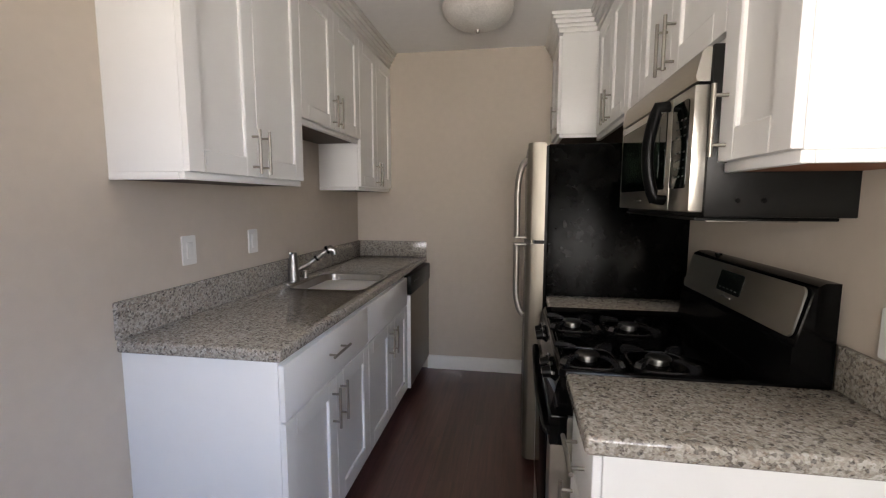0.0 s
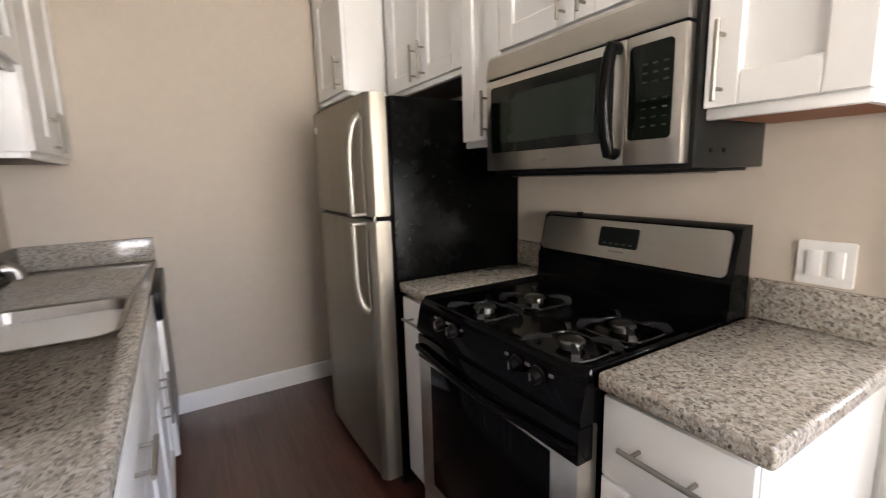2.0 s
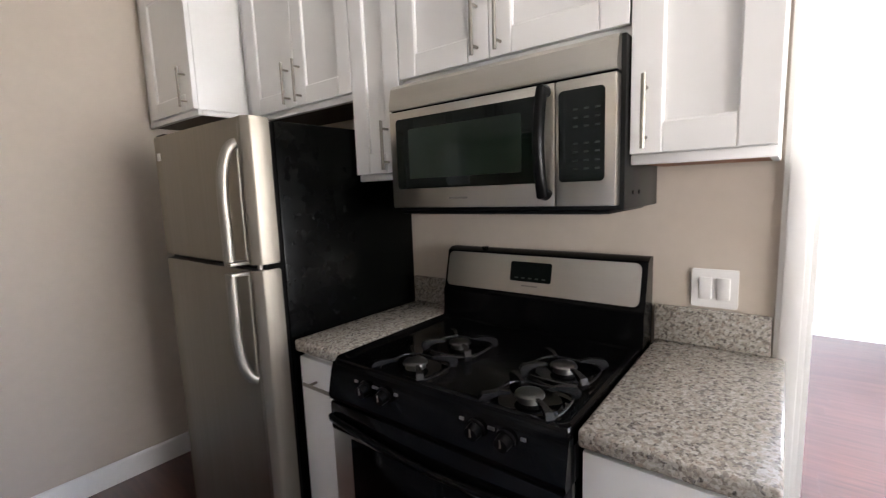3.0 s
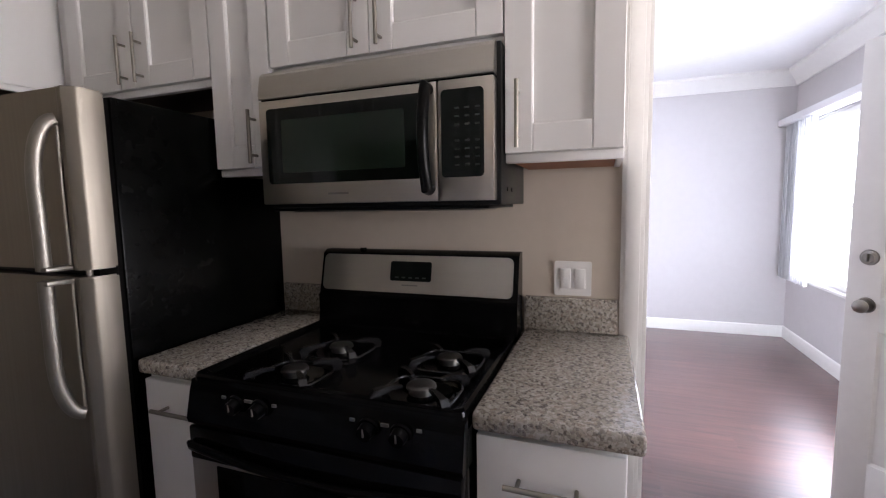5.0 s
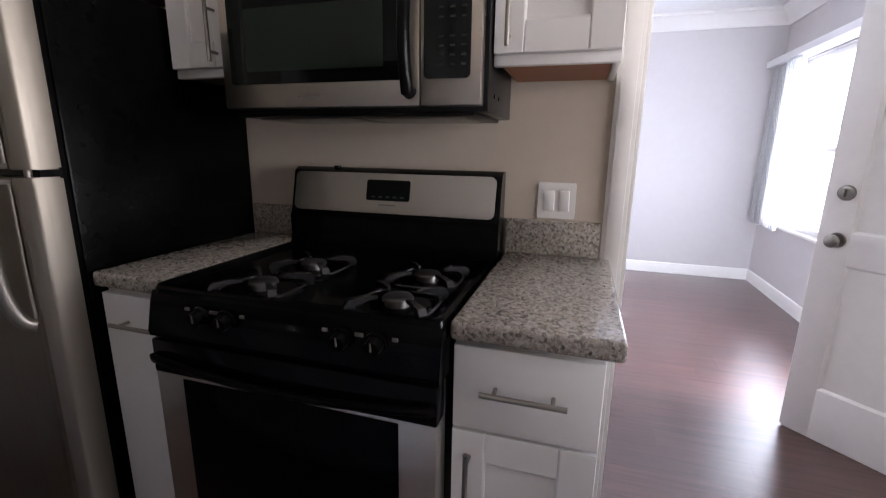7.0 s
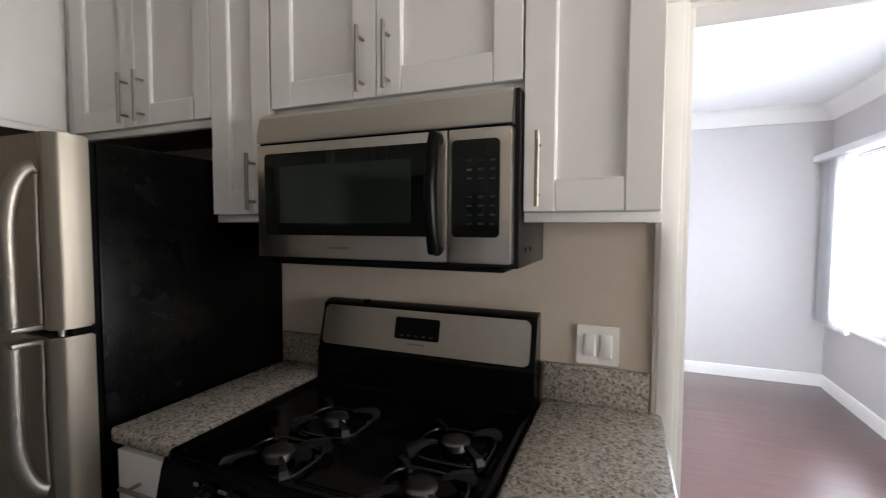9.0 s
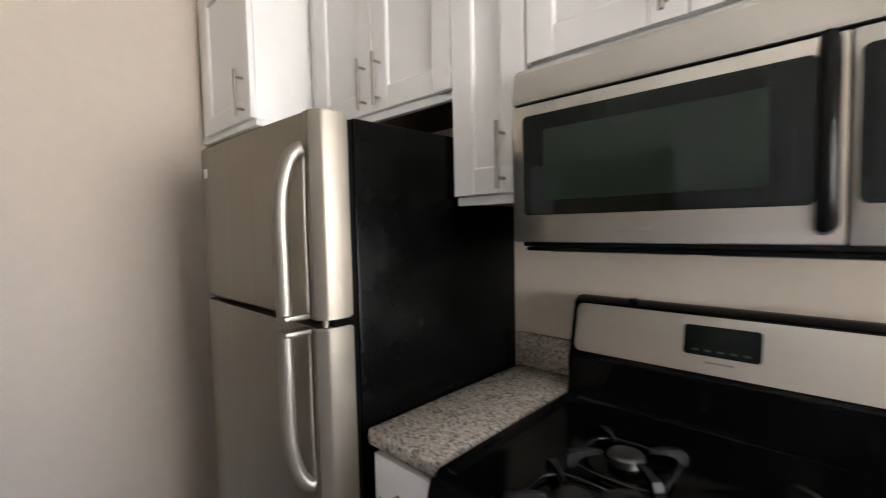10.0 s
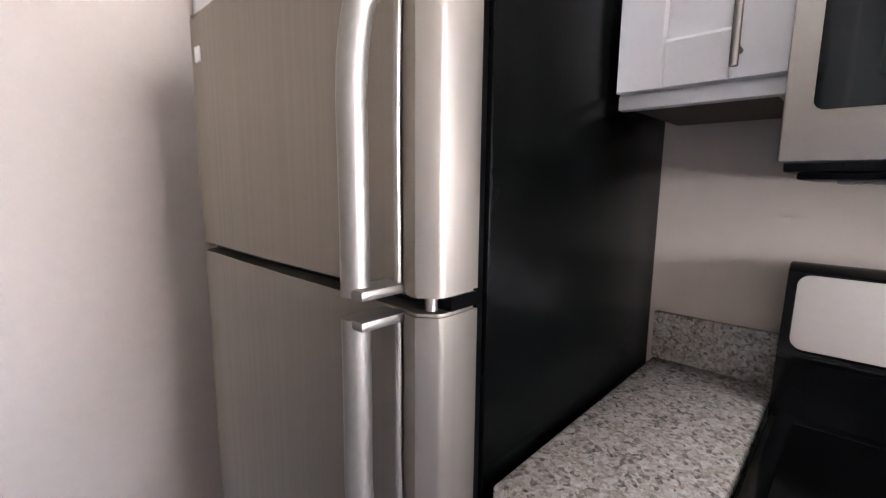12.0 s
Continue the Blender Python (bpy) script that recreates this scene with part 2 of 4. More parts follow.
def tube(bm, pts, r, n=10, rz=None):
    """A round or oval bar swept along a line of points."""
    pts = [Vector(p) for p in pts]
    rings = []
    up = None
    for i, p in enumerate(pts):
        d = (pts[min(i + 1, len(pts) - 1)] - pts[max(i - 1, 0)]).normalized()
        if up is None:
            up = d.orthogonal().normalized()
        up = (up - d * up.dot(d)).normalized()
        side = d.cross(up)
        rings.append([bm.verts.new(p + up * math.cos(a) * r + side * math.sin(a) * (rz or r)) for a in [2 * math.pi * k / n for k in range(n)]])
    for a, b in zip(rings, rings[1:]):
        for k in range(n):
            bm.faces.new((a[k], a[(k + 1) % n], b[(k + 1) % n], b[k]))
    bm.faces.new(rings[0][::-1])
    bm.faces.new(rings[-1])
    return bm


def arc(c, r0, r1, a0, a1, n, u, v):
    c, u, v = Vector(c), Vector(u), Vector(v)
    return [c + u * (r0 * math.cos(radians(a0 + (a1 - a0) * i / n))) + v * (r1 * math.sin(radians(a0 + (a1 - a0) * i / n))) for i in range(n + 1)]


def prism(bm, outline, axis, a, b):
    """A profile given in the two other axes, pushed from a to b along axis."""
    def at(p, s):
        q = list(p)
        q.insert(axis, s)
        return q
    lo = [bm.verts.new(at(p, a)) for p in outline]
    hi = [bm.verts.new(at(p, b)) for p in outline]
    n = len(outline)
    for i in range(n):
        bm.faces.new((lo[i], lo[(i + 1) % n], hi[(i + 1) % n], hi[i]))
    bm.faces.new(lo[::-1])
    bm.faces.new(hi)
    return bm


def rounded(x0, x1, y0, y1, r, n=6):
    """A rounded rectangle's outline."""
    out = []
    for cx, cy, a in ((x1 - r, y1 - r, 0), (x0 + r, y1 - r, 90), (x0 + r, y0 + r, 180), (x1 - r, y0 + r, 270)):
        out += [(cx + r * math.cos(radians(a + 90 * i / n)), cy + r * math.sin(radians(a + 90 * i / n))) for i in range(n + 1)]
    return out


def structure(name, bm, material, label):
    return solid(name, bm, material, label, "structure", kind="structure")


# ---- the plan ----
H = 2.585           # ceiling
XL, YB = -2.12, 2.36   # left wall, back wall of the kitchen
YF = -2.30         # front wall of the kitchen nook
D0, D1, DH = -1.30, -0.37, 2.075   # doorway in the wall x = 0
LX, LY, LB = 3.70, -1.965, 3.2    # living room far wall, window wall, back wall
W0, W1, WZ0, WZ1 = 1.72, 3.40, 0.66, 2.06   # living room window
E0, E1, EH = 0.20, 1.12, 2.06   # entrance door opening
N0, N1, NZ0, NZ1 = -1.45, -0.10, 0.90, 2.10   # nook window
V0, V1 = 1.2, 3.0   # unseen window added in the back wall of the living room
T = 0.12

# walls
structure("wall_west", B(XL - T, XL, YF, YB, 0, H), KWALL, "plain greige painted kitchen wall behind the sink run")
structure("wall_north", B(XL - T, T, YB, YB + T, 0, H), KWALL, "greige painted end wall of the galley kitchen")
bm = bmesh.new()
box(bm, 0, T, D1, YB, 0, H)
box(bm, 0, T, YF, D0, 0, H)
box(bm, 0, T, D0, D1, DH, H)
structure("wall_east", bm, KWALL, "greige wall behind the range, with a doorway to the living room")
bm = bmesh.new()
box(bm, XL - T, N0, YF - T, YF, 0, H)
box(bm, N1, 0, YF - T, YF, 0, H)
box(bm, N0, N1, YF - T, YF, 0, NZ0)
box(bm, N0, N1, YF - T, YF, NZ1, H)
structure("wall_south", bm, KWALL, "plain greige wall of the nook, with a window opening")
bm = bmesh.new()
box(bm, T, E0, LY - T, LY, 0, H)
box(bm, E1, W0, LY - T, LY, 0, H)
box(bm, W1, LX + T, LY - T, LY, 0, H)
box(bm, E0, E1, LY - T, LY, EH, H)
box(bm, W0, W1, LY - T, LY, 0, WZ0)
box(bm, W0, W1, LY - T, LY, WZ1, H)
structure("wall_living_window", bm, LWALL, "pale grey living room wall with a wide window and the entrance")
structure("wall_living_far", B(LX, LX + T, LY, LB, 0, H), LWALL, "pale grey bare far wall of the living room")
bm = bmesh.new()
box(bm, T, V0, LB, LB + T, 0, H)
box(bm, V1, LX + T, LB, LB + T, 0, H)
box(bm, V0, V1, LB, LB + T, 0, NZ0)
box(bm, V0, V1, LB, LB + T, NZ1, H)
structure("wall_living_back", bm, LWALL, "pale grey plain living room wall with an added window opening")
structure("wall_living_side", B(T + 0.003, T + 0.012, D1 + 0.08, LB, 0, H), LWALL, "pale grey living room side of the kitchen wall")
structure("ceiling_kitchen", B(XL - T, T, YF - T, YB + T, H, H + 0.1), CEIL, "white painted kitchen ceiling")
structure("ceiling_living", B(T, LX + T, LY - T, LB + T, H, H + 0.1), CEIL, "white painted living room ceiling")
structure("ground", B(-60, 60, -90, 60, -0.35, -0.12), CONCRETE, "pale concrete ground outside the house")

structure("backdrop", B(-40, 70, -12.2, -12.0, -0.11, 22.0), GLOWSKY, "glowing plain backdrop standing for the bright outdoors beyond the window")


def base_run(name, x0, x1, y0, y1, nx, ny):
    """A skirting board with a rounded top, along a wall whose room side is (nx, ny)."""
    t, h = 0.014, 0.115
    prof = [(0, 0), (t, 0), (t, h - 0.014), (t * 0.7, h - 0.004), (t * 0.3, h), (0, h)]
    bm = bmesh.new()
    if nx:
        prism(bm, [(x0 + nx * a, b) for a, b in prof], 1, y0, y1)
    else:
        prism(bm, [(y0 + ny * a, b) for a, b in prof], 0, x0, x1)
    return structure(name, bm, TRIM, "white painted baseboard along the wall")


base_run("baseboard_north", -1.52, 0, YB, YB, 0, -1)
base_run("baseboard_west", XL, XL, YF, 0.047, 1, 0)
base_run("baseboard_living_far", LX, LX, LY, LB, -1, 0)
base_run("baseboard_living_window", E1 + 0.09, LX - 0.014, LY, LY, 0, 1)
base_run("baseboard_living_back", T, LX - 0.014, LB, LB, 0, -1)


def crown(name, outline, axis, a, b, label):
    return structure(name, prism(bmesh.new(), outline, axis, a, b), TRIM, label)


CP = [(1.4 * a, 1.4 * b) for a, b in [(0, 0), (0.014, 0.0), (0.02, 0.012), (0.03, 0.03), (0.055, 0.055), (0.07, 0.075), (0.085, 0.082), (0.085, 0.1), (0, 0.1)]]
crown("trim_crown_far", [(LX - a, H - 0.14 + b) for a, b in CP], 1, LY, LB, "white crown moulding along the living room ceiling")
crown("trim_crown_window", [(LY + a, H - 0.14 + b) for a, b in CP], 0, T, LX, "white crown moulding above the window wall")

# doorway casing with a jamb lining
for nm, xs in (("trim_doorway_kitchen", -1), ("trim_doorway_living", 1)):
    bm = bmesh.new()
    f = 0 if xs < 0 else T + 0.012
    def slab(y0, y1, z0, z1):
        for d, i in ((0.012, 0.0), (0.018, 0.012), (0.015, 0.03)):
            if z1 - z0 > y1 - y0:
                box(bm, f, f + xs * d, y0 + i, y1 - i, z0, z1, 0.002)
            else:
                box(bm, f, f + xs * d, y0, y1, z0 + i, z1 - i, 0.002)
    slab(D1 - 0.003, D1 + 0.065, 0, DH)
    slab(D0 - 0.065, D0 + 0.003, 0, DH)
    slab(D0 - 0.065, D1 + 0.065, DH, DH + 0.068)
    structure(nm, bm, TRIM, "white painted moulded casing round the doorway")
bm = bmesh.new()
box(bm, -0.004, T + 0.014, D1 - 0.016, D1 - 0.001, 0, DH - 0.016, 0.001)
box(bm, -0.004, T + 0.014, D0 + 0.001, D0 + 0.016, 0, DH - 0.016, 0.001)
box(bm, -0.004, T + 0.014, D0 + 0.001, D1 - 0.001, DH - 0.016, DH - 0.001, 0.001)
structure("trim_doorway_jamb", bm, TRIM, "white painted jamb lining of the doorway")

# entrance door frame
bm = bmesh.new()
for a, b in ((E0 - 0.07, E0 + 0.005), (E1 - 0.005, E1 + 0.07)):
    box(bm, a, b, LY + 0.001, LY + 0.016, 0, EH + 0.07, 0.003)
box(bm, E0, E1, LY + 0.001, LY + 0.016, EH, EH + 0.07, 0.003)
for a, b in ((E0 + 0.001, E0 + 0.02), (E1 - 0.02, E1 - 0.001)):
    box(bm, a, b, LY - T, LY, 0, EH - 0.001, 0.002)
box(bm, E0 + 0.02, E1 - 0.02, LY - T, LY, EH - 0.02, EH - 0.001, 0.002)
structure("trim_entrance", bm, TRIM, "white painted frame of the entrance")


def window(name, x0, x1, z0, z1, y, label, rail, mullion):
    """A framed sash window set in a wall that faces +y."""
    w = thing(name, ((x0 + x1) / 2, y - 0.06, z0), label, "window", kind="structure")
    f = 0.045
    bm = bmesh.new()
    box(bm, x0, x0 + f, y - 0.09, y - 0.03, z0, z1, 0.004)
    box(bm, x1 - f, x1, y - 0.09, y - 0.03, z0, z1, 0.004)
    box(bm, x0 + f, x1 - f, y - 0.09, y - 0.03, z1 - f, z1, 0.004)
    box(bm, x0 + f, x1 - f, y - 0.09, y - 0.03, z0, z0 + f, 0.004)
    part("window_frame", bm, TRIM, w)
    part("window_sill", B(x0 - 0.02, x1 + 0.02, y - 0.03, y + 0.03, z0 - 0.025, z0 - 0.001, 0.005), TRIM, w)
    mid = z0 + (z1 - z0) * 0.47
    cells = [(z0 + f, mid - 0.02), (mid + 0.02, z1 - f)] if rail else [(z0 + f, z1 - f)]
    if rail:
        part("meeting_rail", B(x0 + f, x1 - f, y - 0.085, y - 0.04, mid - 0.02, mid + 0.02, 0.004), TRIM, w)
    xm = (x0 + x1) / 2
    if mullion:
        part("mullion", B(xm - 0.02, xm + 0.02, y - 0.083, y - 0.042, z0 + f, z1 - f, 0.004), TRIM, w)
    for a, b in cells:
        for u, v in (((x0 + f, xm - 0.02), (xm + 0.02, x1 - f)) if mullion else ((x0 + f, x1 - f),)):
            g = part("pane", B(u, v, y - 0.066, y - 0.062, a, b), GLASS, w)
            g.visible_shadow = False
    return w


window("window_1", W0, W1, WZ0, WZ1, LY, "wide white-framed living room window, very bright outside", True, False)
window("window_2", N0, N1, NZ0, NZ1, YF, "white-framed window of the kitchen nook", False, True)
window("window_added", V0, V1, NZ0, NZ1, LB + T, "unseen white-framed window added to the living room back wall for light", False, True)

# window head box and stacked vertical blind
solid("blind_valance", B(W0 - 0.05, LX - 0.02, LY + 0.018, LY + 0.15, 2.065, 2.125, 0.006), BLIND, "white boxed valance of the vertical blind above the window", "valance")
blind = thing("vertical_blind", (3.40, LY + 0.085, 0.61), "white vinyl vertical blind drawn aside and stacked at the window's end", "blind")
for k in range(12):
    bm = B(-0.002, 0.002, -0.043, 0.043, 0, 1.45)
    bmesh.ops.transform(bm, verts=bm.verts, matrix=Matrix.Translation((3.63 - 0.054 * k, LY + 0.085, 0.625)) @ Matrix.Rotation(radians(62 - 5 * (k % 3)), 4, "Z"))
    part("vane", bm, BLIND, blind)


# ---- kitchen cabinets ----
def pull(parent, p, q, out):
    """A bar pull from p to q, standing off along out."""
    p, q, out = Vector(p), Vector(q), Vector(out)
    bm = bmesh.new()
    cyl(bm, p + out * 0.034, q + out * 0.034, 0.0058, n=14)
    d = (q - p).normalized()
    ln = (q - p).length
    for s in (0.16, 0.84):
        a = p + d * ln * s
        cyl(bm, a - out * 0.001, a + out * 0.034, 0.0045, n=10)
    return part("handle", bm, SATIN, parent, "slim brushed steel bar handle")


def shaker(parent, x, sx, y0, y1, z0, z1, name="door", rail=0.074):
    """A shaker front 20 mm thick on the plane x, facing sx: a recessed panel in two stiles and two rails."""
    t = 0.02 * sx
    e = rail - 0.006
    door = part(name, B(x + t * 0.1, x + t * 0.42, y0 + e, y1 - e, z0 + e, z1 - e), CAB, parent)
    r = min(rail, (y1 - y0) * 0.32)

    def member(nm, a0, a1, b0, b1, inner):
        """One board of the frame; its edge on the panel side is eased."""
        bm = bmesh.new()
        lo = [(a0, b0), (a1, b0), (a1, b1), (a0, b1)]
        ia, ib, ja, jb = inner
        top = [(a0 + 0.0008 + ia, b0 + 0.0008 + ib), (a1 - 0.0008 - ja, b0 + 0.0008 + ib), (a1 - 0.0008 - ja, b1 - 0.0008 - jb), (a0 + 0.0008 + ia, b1 - 0.0008 - jb)]
        rings = [[bm.verts.new((x + d, u, v)) for u, v in q] for d, q in ((0, lo), (t - 0.001 * sx, lo), (t, top))]
        if any(inner):
            for vtx, (u, v) in zip(rings[1], lo):
                eased = ((ia and u == a0) or (ja and u == a1) or (ib and v == b0) or (jb and v == b1))
                vtx.co.x = x + t - (0.0035 if eased else 0.001) * sx
        for p, q in zip(rings, rings[1:]):
            for i in range(4):
                bm.faces.new((p[i], p[(i + 1) % 4], q[(i + 1) % 4], q[i]))
        bm.faces.new(rings[0][::-1])
        bm.faces.new(rings[-1])
        part(nm, bm, CAB, door)

    c = 0.004
    member("stile", y0, y0 + r, z0, z1, (0, 0, c, 0))
    member("stile", y1 - r, y1, z0, z1, (c, 0, 0, 0))
    member("rail", y0 + r + 0.0002, y1 - r - 0.0002, z0, z0 + rail, (0, 0, 0, c))
    member("rail", y0 + r + 0.0002, y1 - r - 0.0002, z1 - rail, z1, (0, c, 0, 0))
    return door


def slab_front(parent, x, sx, y0, y1, z0, z1, name="drawer_front"):
    return part(name, B(x, x + 0.02 * sx, y0, y1, z0, z1, 0.003), CAB, parent)


def upper(label, wall, sx, front, y0, y1, z0, z1, doors, handles, group, under=None):
    """A wall cabinet. doors: list of (y0, y1, handle y or None)."""
    under = under or CABSHADE
    c = thing("wall_cabinet", (wall, (y0 + y1) / 2, z0), label, "cabinet", group)
    x0, x1 = sorted((wall, front))
    part("body", B(x0, x1, y0, y1, z0 + 0.012, z1, 0.002), CAB, c)
    part("underside", B(x0 + 0.004, x1 - 0.018, y0 + 0.018, y1 - 0.018, z0 - 0.0105, z0 + 0.0118), under, c, "raw wood underside")
    part("bottom_rail", B(front - 0.02 * sx, front + 0.004 * sx, y0, y1, z0 - 0.012, z0 + 0.0118, 0.002), CAB, c)
    part("end_panel", B(x0, x1 - 0.0205 if sx > 0 else x1, y0 - 0.0, y0 + 0.017, z0 - 0.012, z0 + 0.0115, 0.001) if sx > 0 else B(x0 + 0.0205, x1, y0, y0 + 0.017, z0 - 0.012, z0 + 0.0115, 0.001), CAB, c)
    for a, b, hy in doors:
        d = shaker(c, front + 0.001 * sx, sx, a + 0.002, b - 0.002, z0 + 0.014, z1 - 0.015)
        if hy is not None:
            pull(d, (front + 0.02 * sx, hy, z0 + 0.024), (front + 0.02 * sx, hy, z0 + 0.024 + handles), (sx, 0, 0))
    return c


ZT = 2.47
G = "white shaker wall cabinets"
FR = -0.303   # carcass front of the right wall cabinets
upper("white shaker wall cabinet with one door beside the doorway", -0.001, -1, FR, -0.297, 0.0, 1.501, ZT, [(-0.297, 0.0, -0.038)], 0.17, G, CABRAW)
upper("white shaker two-door wall cabinet above the microwave", -0.001, -1, FR, 0.002, 0.758, 1.81, ZT, [(0.002, 0.397, 0.358), (0.397, 0.758, 0.437)], 0.17, G)
upper("narrow white shaker wall cabinet beside the refrigerator", -0.001, -1, FR, 0.762, 1.004, 1.501, ZT, [(0.762, 1.004, 0.826)], 0.17, G)
upper("white shaker two-door wall cabinet above the refrigerator", -0.001, -1, FR, 1.006, 1.79, 1.81, ZT, [(1.006, 1.364, 1.322), (1.364, 1.722, 1.405)], 0.17, G)
upper("deep white one-door wall cabinet past the refrigerator", -0.001, -1, -0.535, 1.793, YB - 0.002, 1.835, ZT, [(1.793, 2.27, 1.85)], 0.17, G)
FL = -1.845
upper("white shaker two-door wall cabinet above the long worktop", XL + 0.001, 1, FL, 0.055, 0.82, 1.497, ZT, [(0.055, 0.437, 0.403), (0.437, 0.82, 0.471)], 0.17, G)
upper("short white two-door wall cabinet above the sink", XL + 0.001, 1, FL, 0.822, 1.625, 1.80, ZT, [(0.822, 1.223, 1.189), (1.223, 1.625, 1.257)], 0.17, G)
upper("white shaker two-door wall cabinet next to the end wall", XL + 0.001, 1, FL, 1.627, YB - 0.002, 1.497, ZT, [(1.627, 1.986, 1.952), (1.986, YB - 0.002, 2.02)], 0.17, G)


def cornice(name, path, label):
    """Crown moulding along a run of cabinets; path: list of boxes (x0, x1, y0, y1) it sits on."""
    bm = bmesh.new()
    for x0, x1, y0, y1, ex, ey in path:
        for z0, z1, o in ((ZT + 0.001, ZT + 0.03, 0.006), (ZT + 0.03, ZT + 0.05, 0.016), (ZT + 0.05, ZT + 0.075, 0.03), (ZT + 0.075, ZT + 0.095, 0.046), (ZT + 0.095, H - 0.001, 0.055)):
            box(bm, x0 - (o if ex < 0 else 0), x1 + (o if ex > 0 else 0), y0 - (o if ey else 0), y1, z0, z1, 0.003)
    return structure(name, bm, TRIM, label)


cornice("trim_cabinet_crown_east", [(FR - 0.02, -0.002, -0.297, 1.79, -1, 1), (-0.555, -0.002, 1.793, YB - 0.002, -1, 1)], "white crown moulding on the wall cabinets up to the ceiling")
cornice("trim_cabinet_crown_west", [(XL + 0.002, FL + 0.02, 0.055, YB - 0.002, 1, 1)], "white crown moulding on the wall cabinets up to the ceiling")

CT, TH = 0.954, 0.042   # worktop height and thickness


def base_unit(label, back, sx, front, y0, y1, drawers, doors, group):
    c = thing("base_cabinet", ((back + front) / 2, (y0 + y1) / 2, 0), label, "cabinet", group)
    x0, x1 = sorted((back, front))
    part("body", B(x0, x1, y0, y1, 0.10, CT - TH - 0.0015, 0.002), CAB, c)
    tx0, tx1 = (x0, x1 - 0.06) if sx > 0 else (x0 + 0.06, x1)
    part("toe_kick", B(tx0, tx1, y0 + 0.002, y1 - 0.002, 0.001, 0.0995), CAB, c)
    zd = 0.706
    for a, b, hl in drawers:
        d = slab_front(c, front + 0.001 * sx, sx, a + 0.002, b - 0.002, zd, CT - TH - 0.016)
        if hl:
            ym, zz = (a + b) / 2, (zd + CT - TH) / 2
            pull(d, (front + 0.02 * sx, ym - hl / 2, zz), (front + 0.02 * sx, ym + hl / 2, zz), (sx, 0, 0))
    for a, b, hy in doors:
        d = shaker(c, front + 0.001 * sx, sx, a + 0.002, b - 0.002, 0.115, zd - 0.006)
        if hy is not None:
            pull(d, (front + 0.02 * sx, hy, zd - 0.21), (front + 0.02 * sx, hy, zd - 0.04), (sx, 0, 0))
    return c


GB = "white shaker base cabinets"
BR = -0.625
base_unit("white base cabinet with one drawer and a shaker door", -0.002, -1, BR, -0.305, -0.004, [(-0.305, -0.004, 0.17)], [(-0.305, -0.004, -0.045)], GB)
narrow = base_unit("narrow white base cabinet between range and refrigerator", -0.002, -1, BR, 0.766, 0.99, [], [], GB)
tall = slab_front(narrow, BR - 0.001, -1, 0.768, 0.988, 0.115, CT - TH - 0.016)
pull(tall, (BR - 0.02, 0.76, 0.82), (BR - 0.02, 0.93, 0.82), (-1, 0, 0))
BL = -1.55
base_unit("white base cabinet with a wide drawer over two shaker doors", XL + 0.002, 1, BL, 0.048, 0.865, [(0.048, 0.865, 0.17)], [(0.048, 0.456, 0.416), (0.456, 0.865, 0.496)], GB)
base_unit("white sink base cabinet with a false front over two doors", XL + 0.002, 1, BL, 0.867, 1.680, [(0.867, 1.680, 0)], [(0.867, 1.274, 1.234), (1.274, 1.680, 1.314)], GB)


def slab_top(name, x0, x1, y0, y1, label, hole=None):
    """A granite worktop with rounded edges; hole: an inset basin's rectangle."""
    bm = bmesh.new()
    if hole:
        hx0, hx1, hy0, hy1 = hole
        box(bm, x0, x1, y0, y1, CT - TH, CT, 0.010, 3)
        ob = solid(name, bm, GRANITE, label, "worktop")
        cut = bmesh.new()
        prism(cut, rounded(hx0, hx1, hy0, hy1, 0.07), 2, CT - 0.2, CT + 0.1)
        cme = bpy.data.meshes.new("cut")
        bmesh.ops.recalc_face_normals(cut, faces=cut.faces)
        cut.to_mesh(cme)
        cut.free()
        cob = new("cut", cme)
        md = ob.modifiers.new("hole", "BOOLEAN")
        md.object, md.operation, md.solver = cob, "DIFFERENCE", "EXACT"
        dg = bpy.context.evaluated_depsgraph_get()
        me = bpy.data.meshes.new_from_object(ob.evaluated_get(dg))
        ob.modifiers.clear()
        ob.data = me
        bpy.data.objects.remove(cob)
        return ob
    box(bm, x0, x1, y0, y1, CT - TH, CT, 0.010, 3)
    return solid(name, bm, GRANITE, label, "worktop")


SINK = (-2.0, -1.59, 0.94, 1.455)
slab_top("worktop", XL + 0.002, -1.527, 0.028, YB - 0.002, "speckled grey granite worktop along the sink wall", SINK)
slab_top("worktop", -0.667, -0.002, -0.335, -0.002, "short speckled granite worktop beside the range")
slab_top("worktop", -0.655, -0.002, 0.762, 1.003, "narrow speckled granite worktop between range and refrigerator")
SPL = "speckled granite splashback strip along the wall"
solid("splashback", B(XL + 0.002, XL + 0.022, 0.028, YB - 0.002, CT + 0.0005, 1.083, 0.003), GRANITE, SPL, "splashback")
solid("splashback", B(XL + 0.0225, -1.529, YB - 0.022, YB - 0.002, CT + 0.0005, 1.083, 0.003), GRANITE, SPL, "splashback")
solid("splashback", B(-0.022, -0.002, -0.30, -0.003, CT + 0.0005, 1.066, 0.003), GRANITE, SPL, "splashback")
solid("splashback", B(-0.022, -0.002, 0.763, 1.003, CT + 0.0005, 1.066, 0.003), GRANITE, SPL, "splashback")


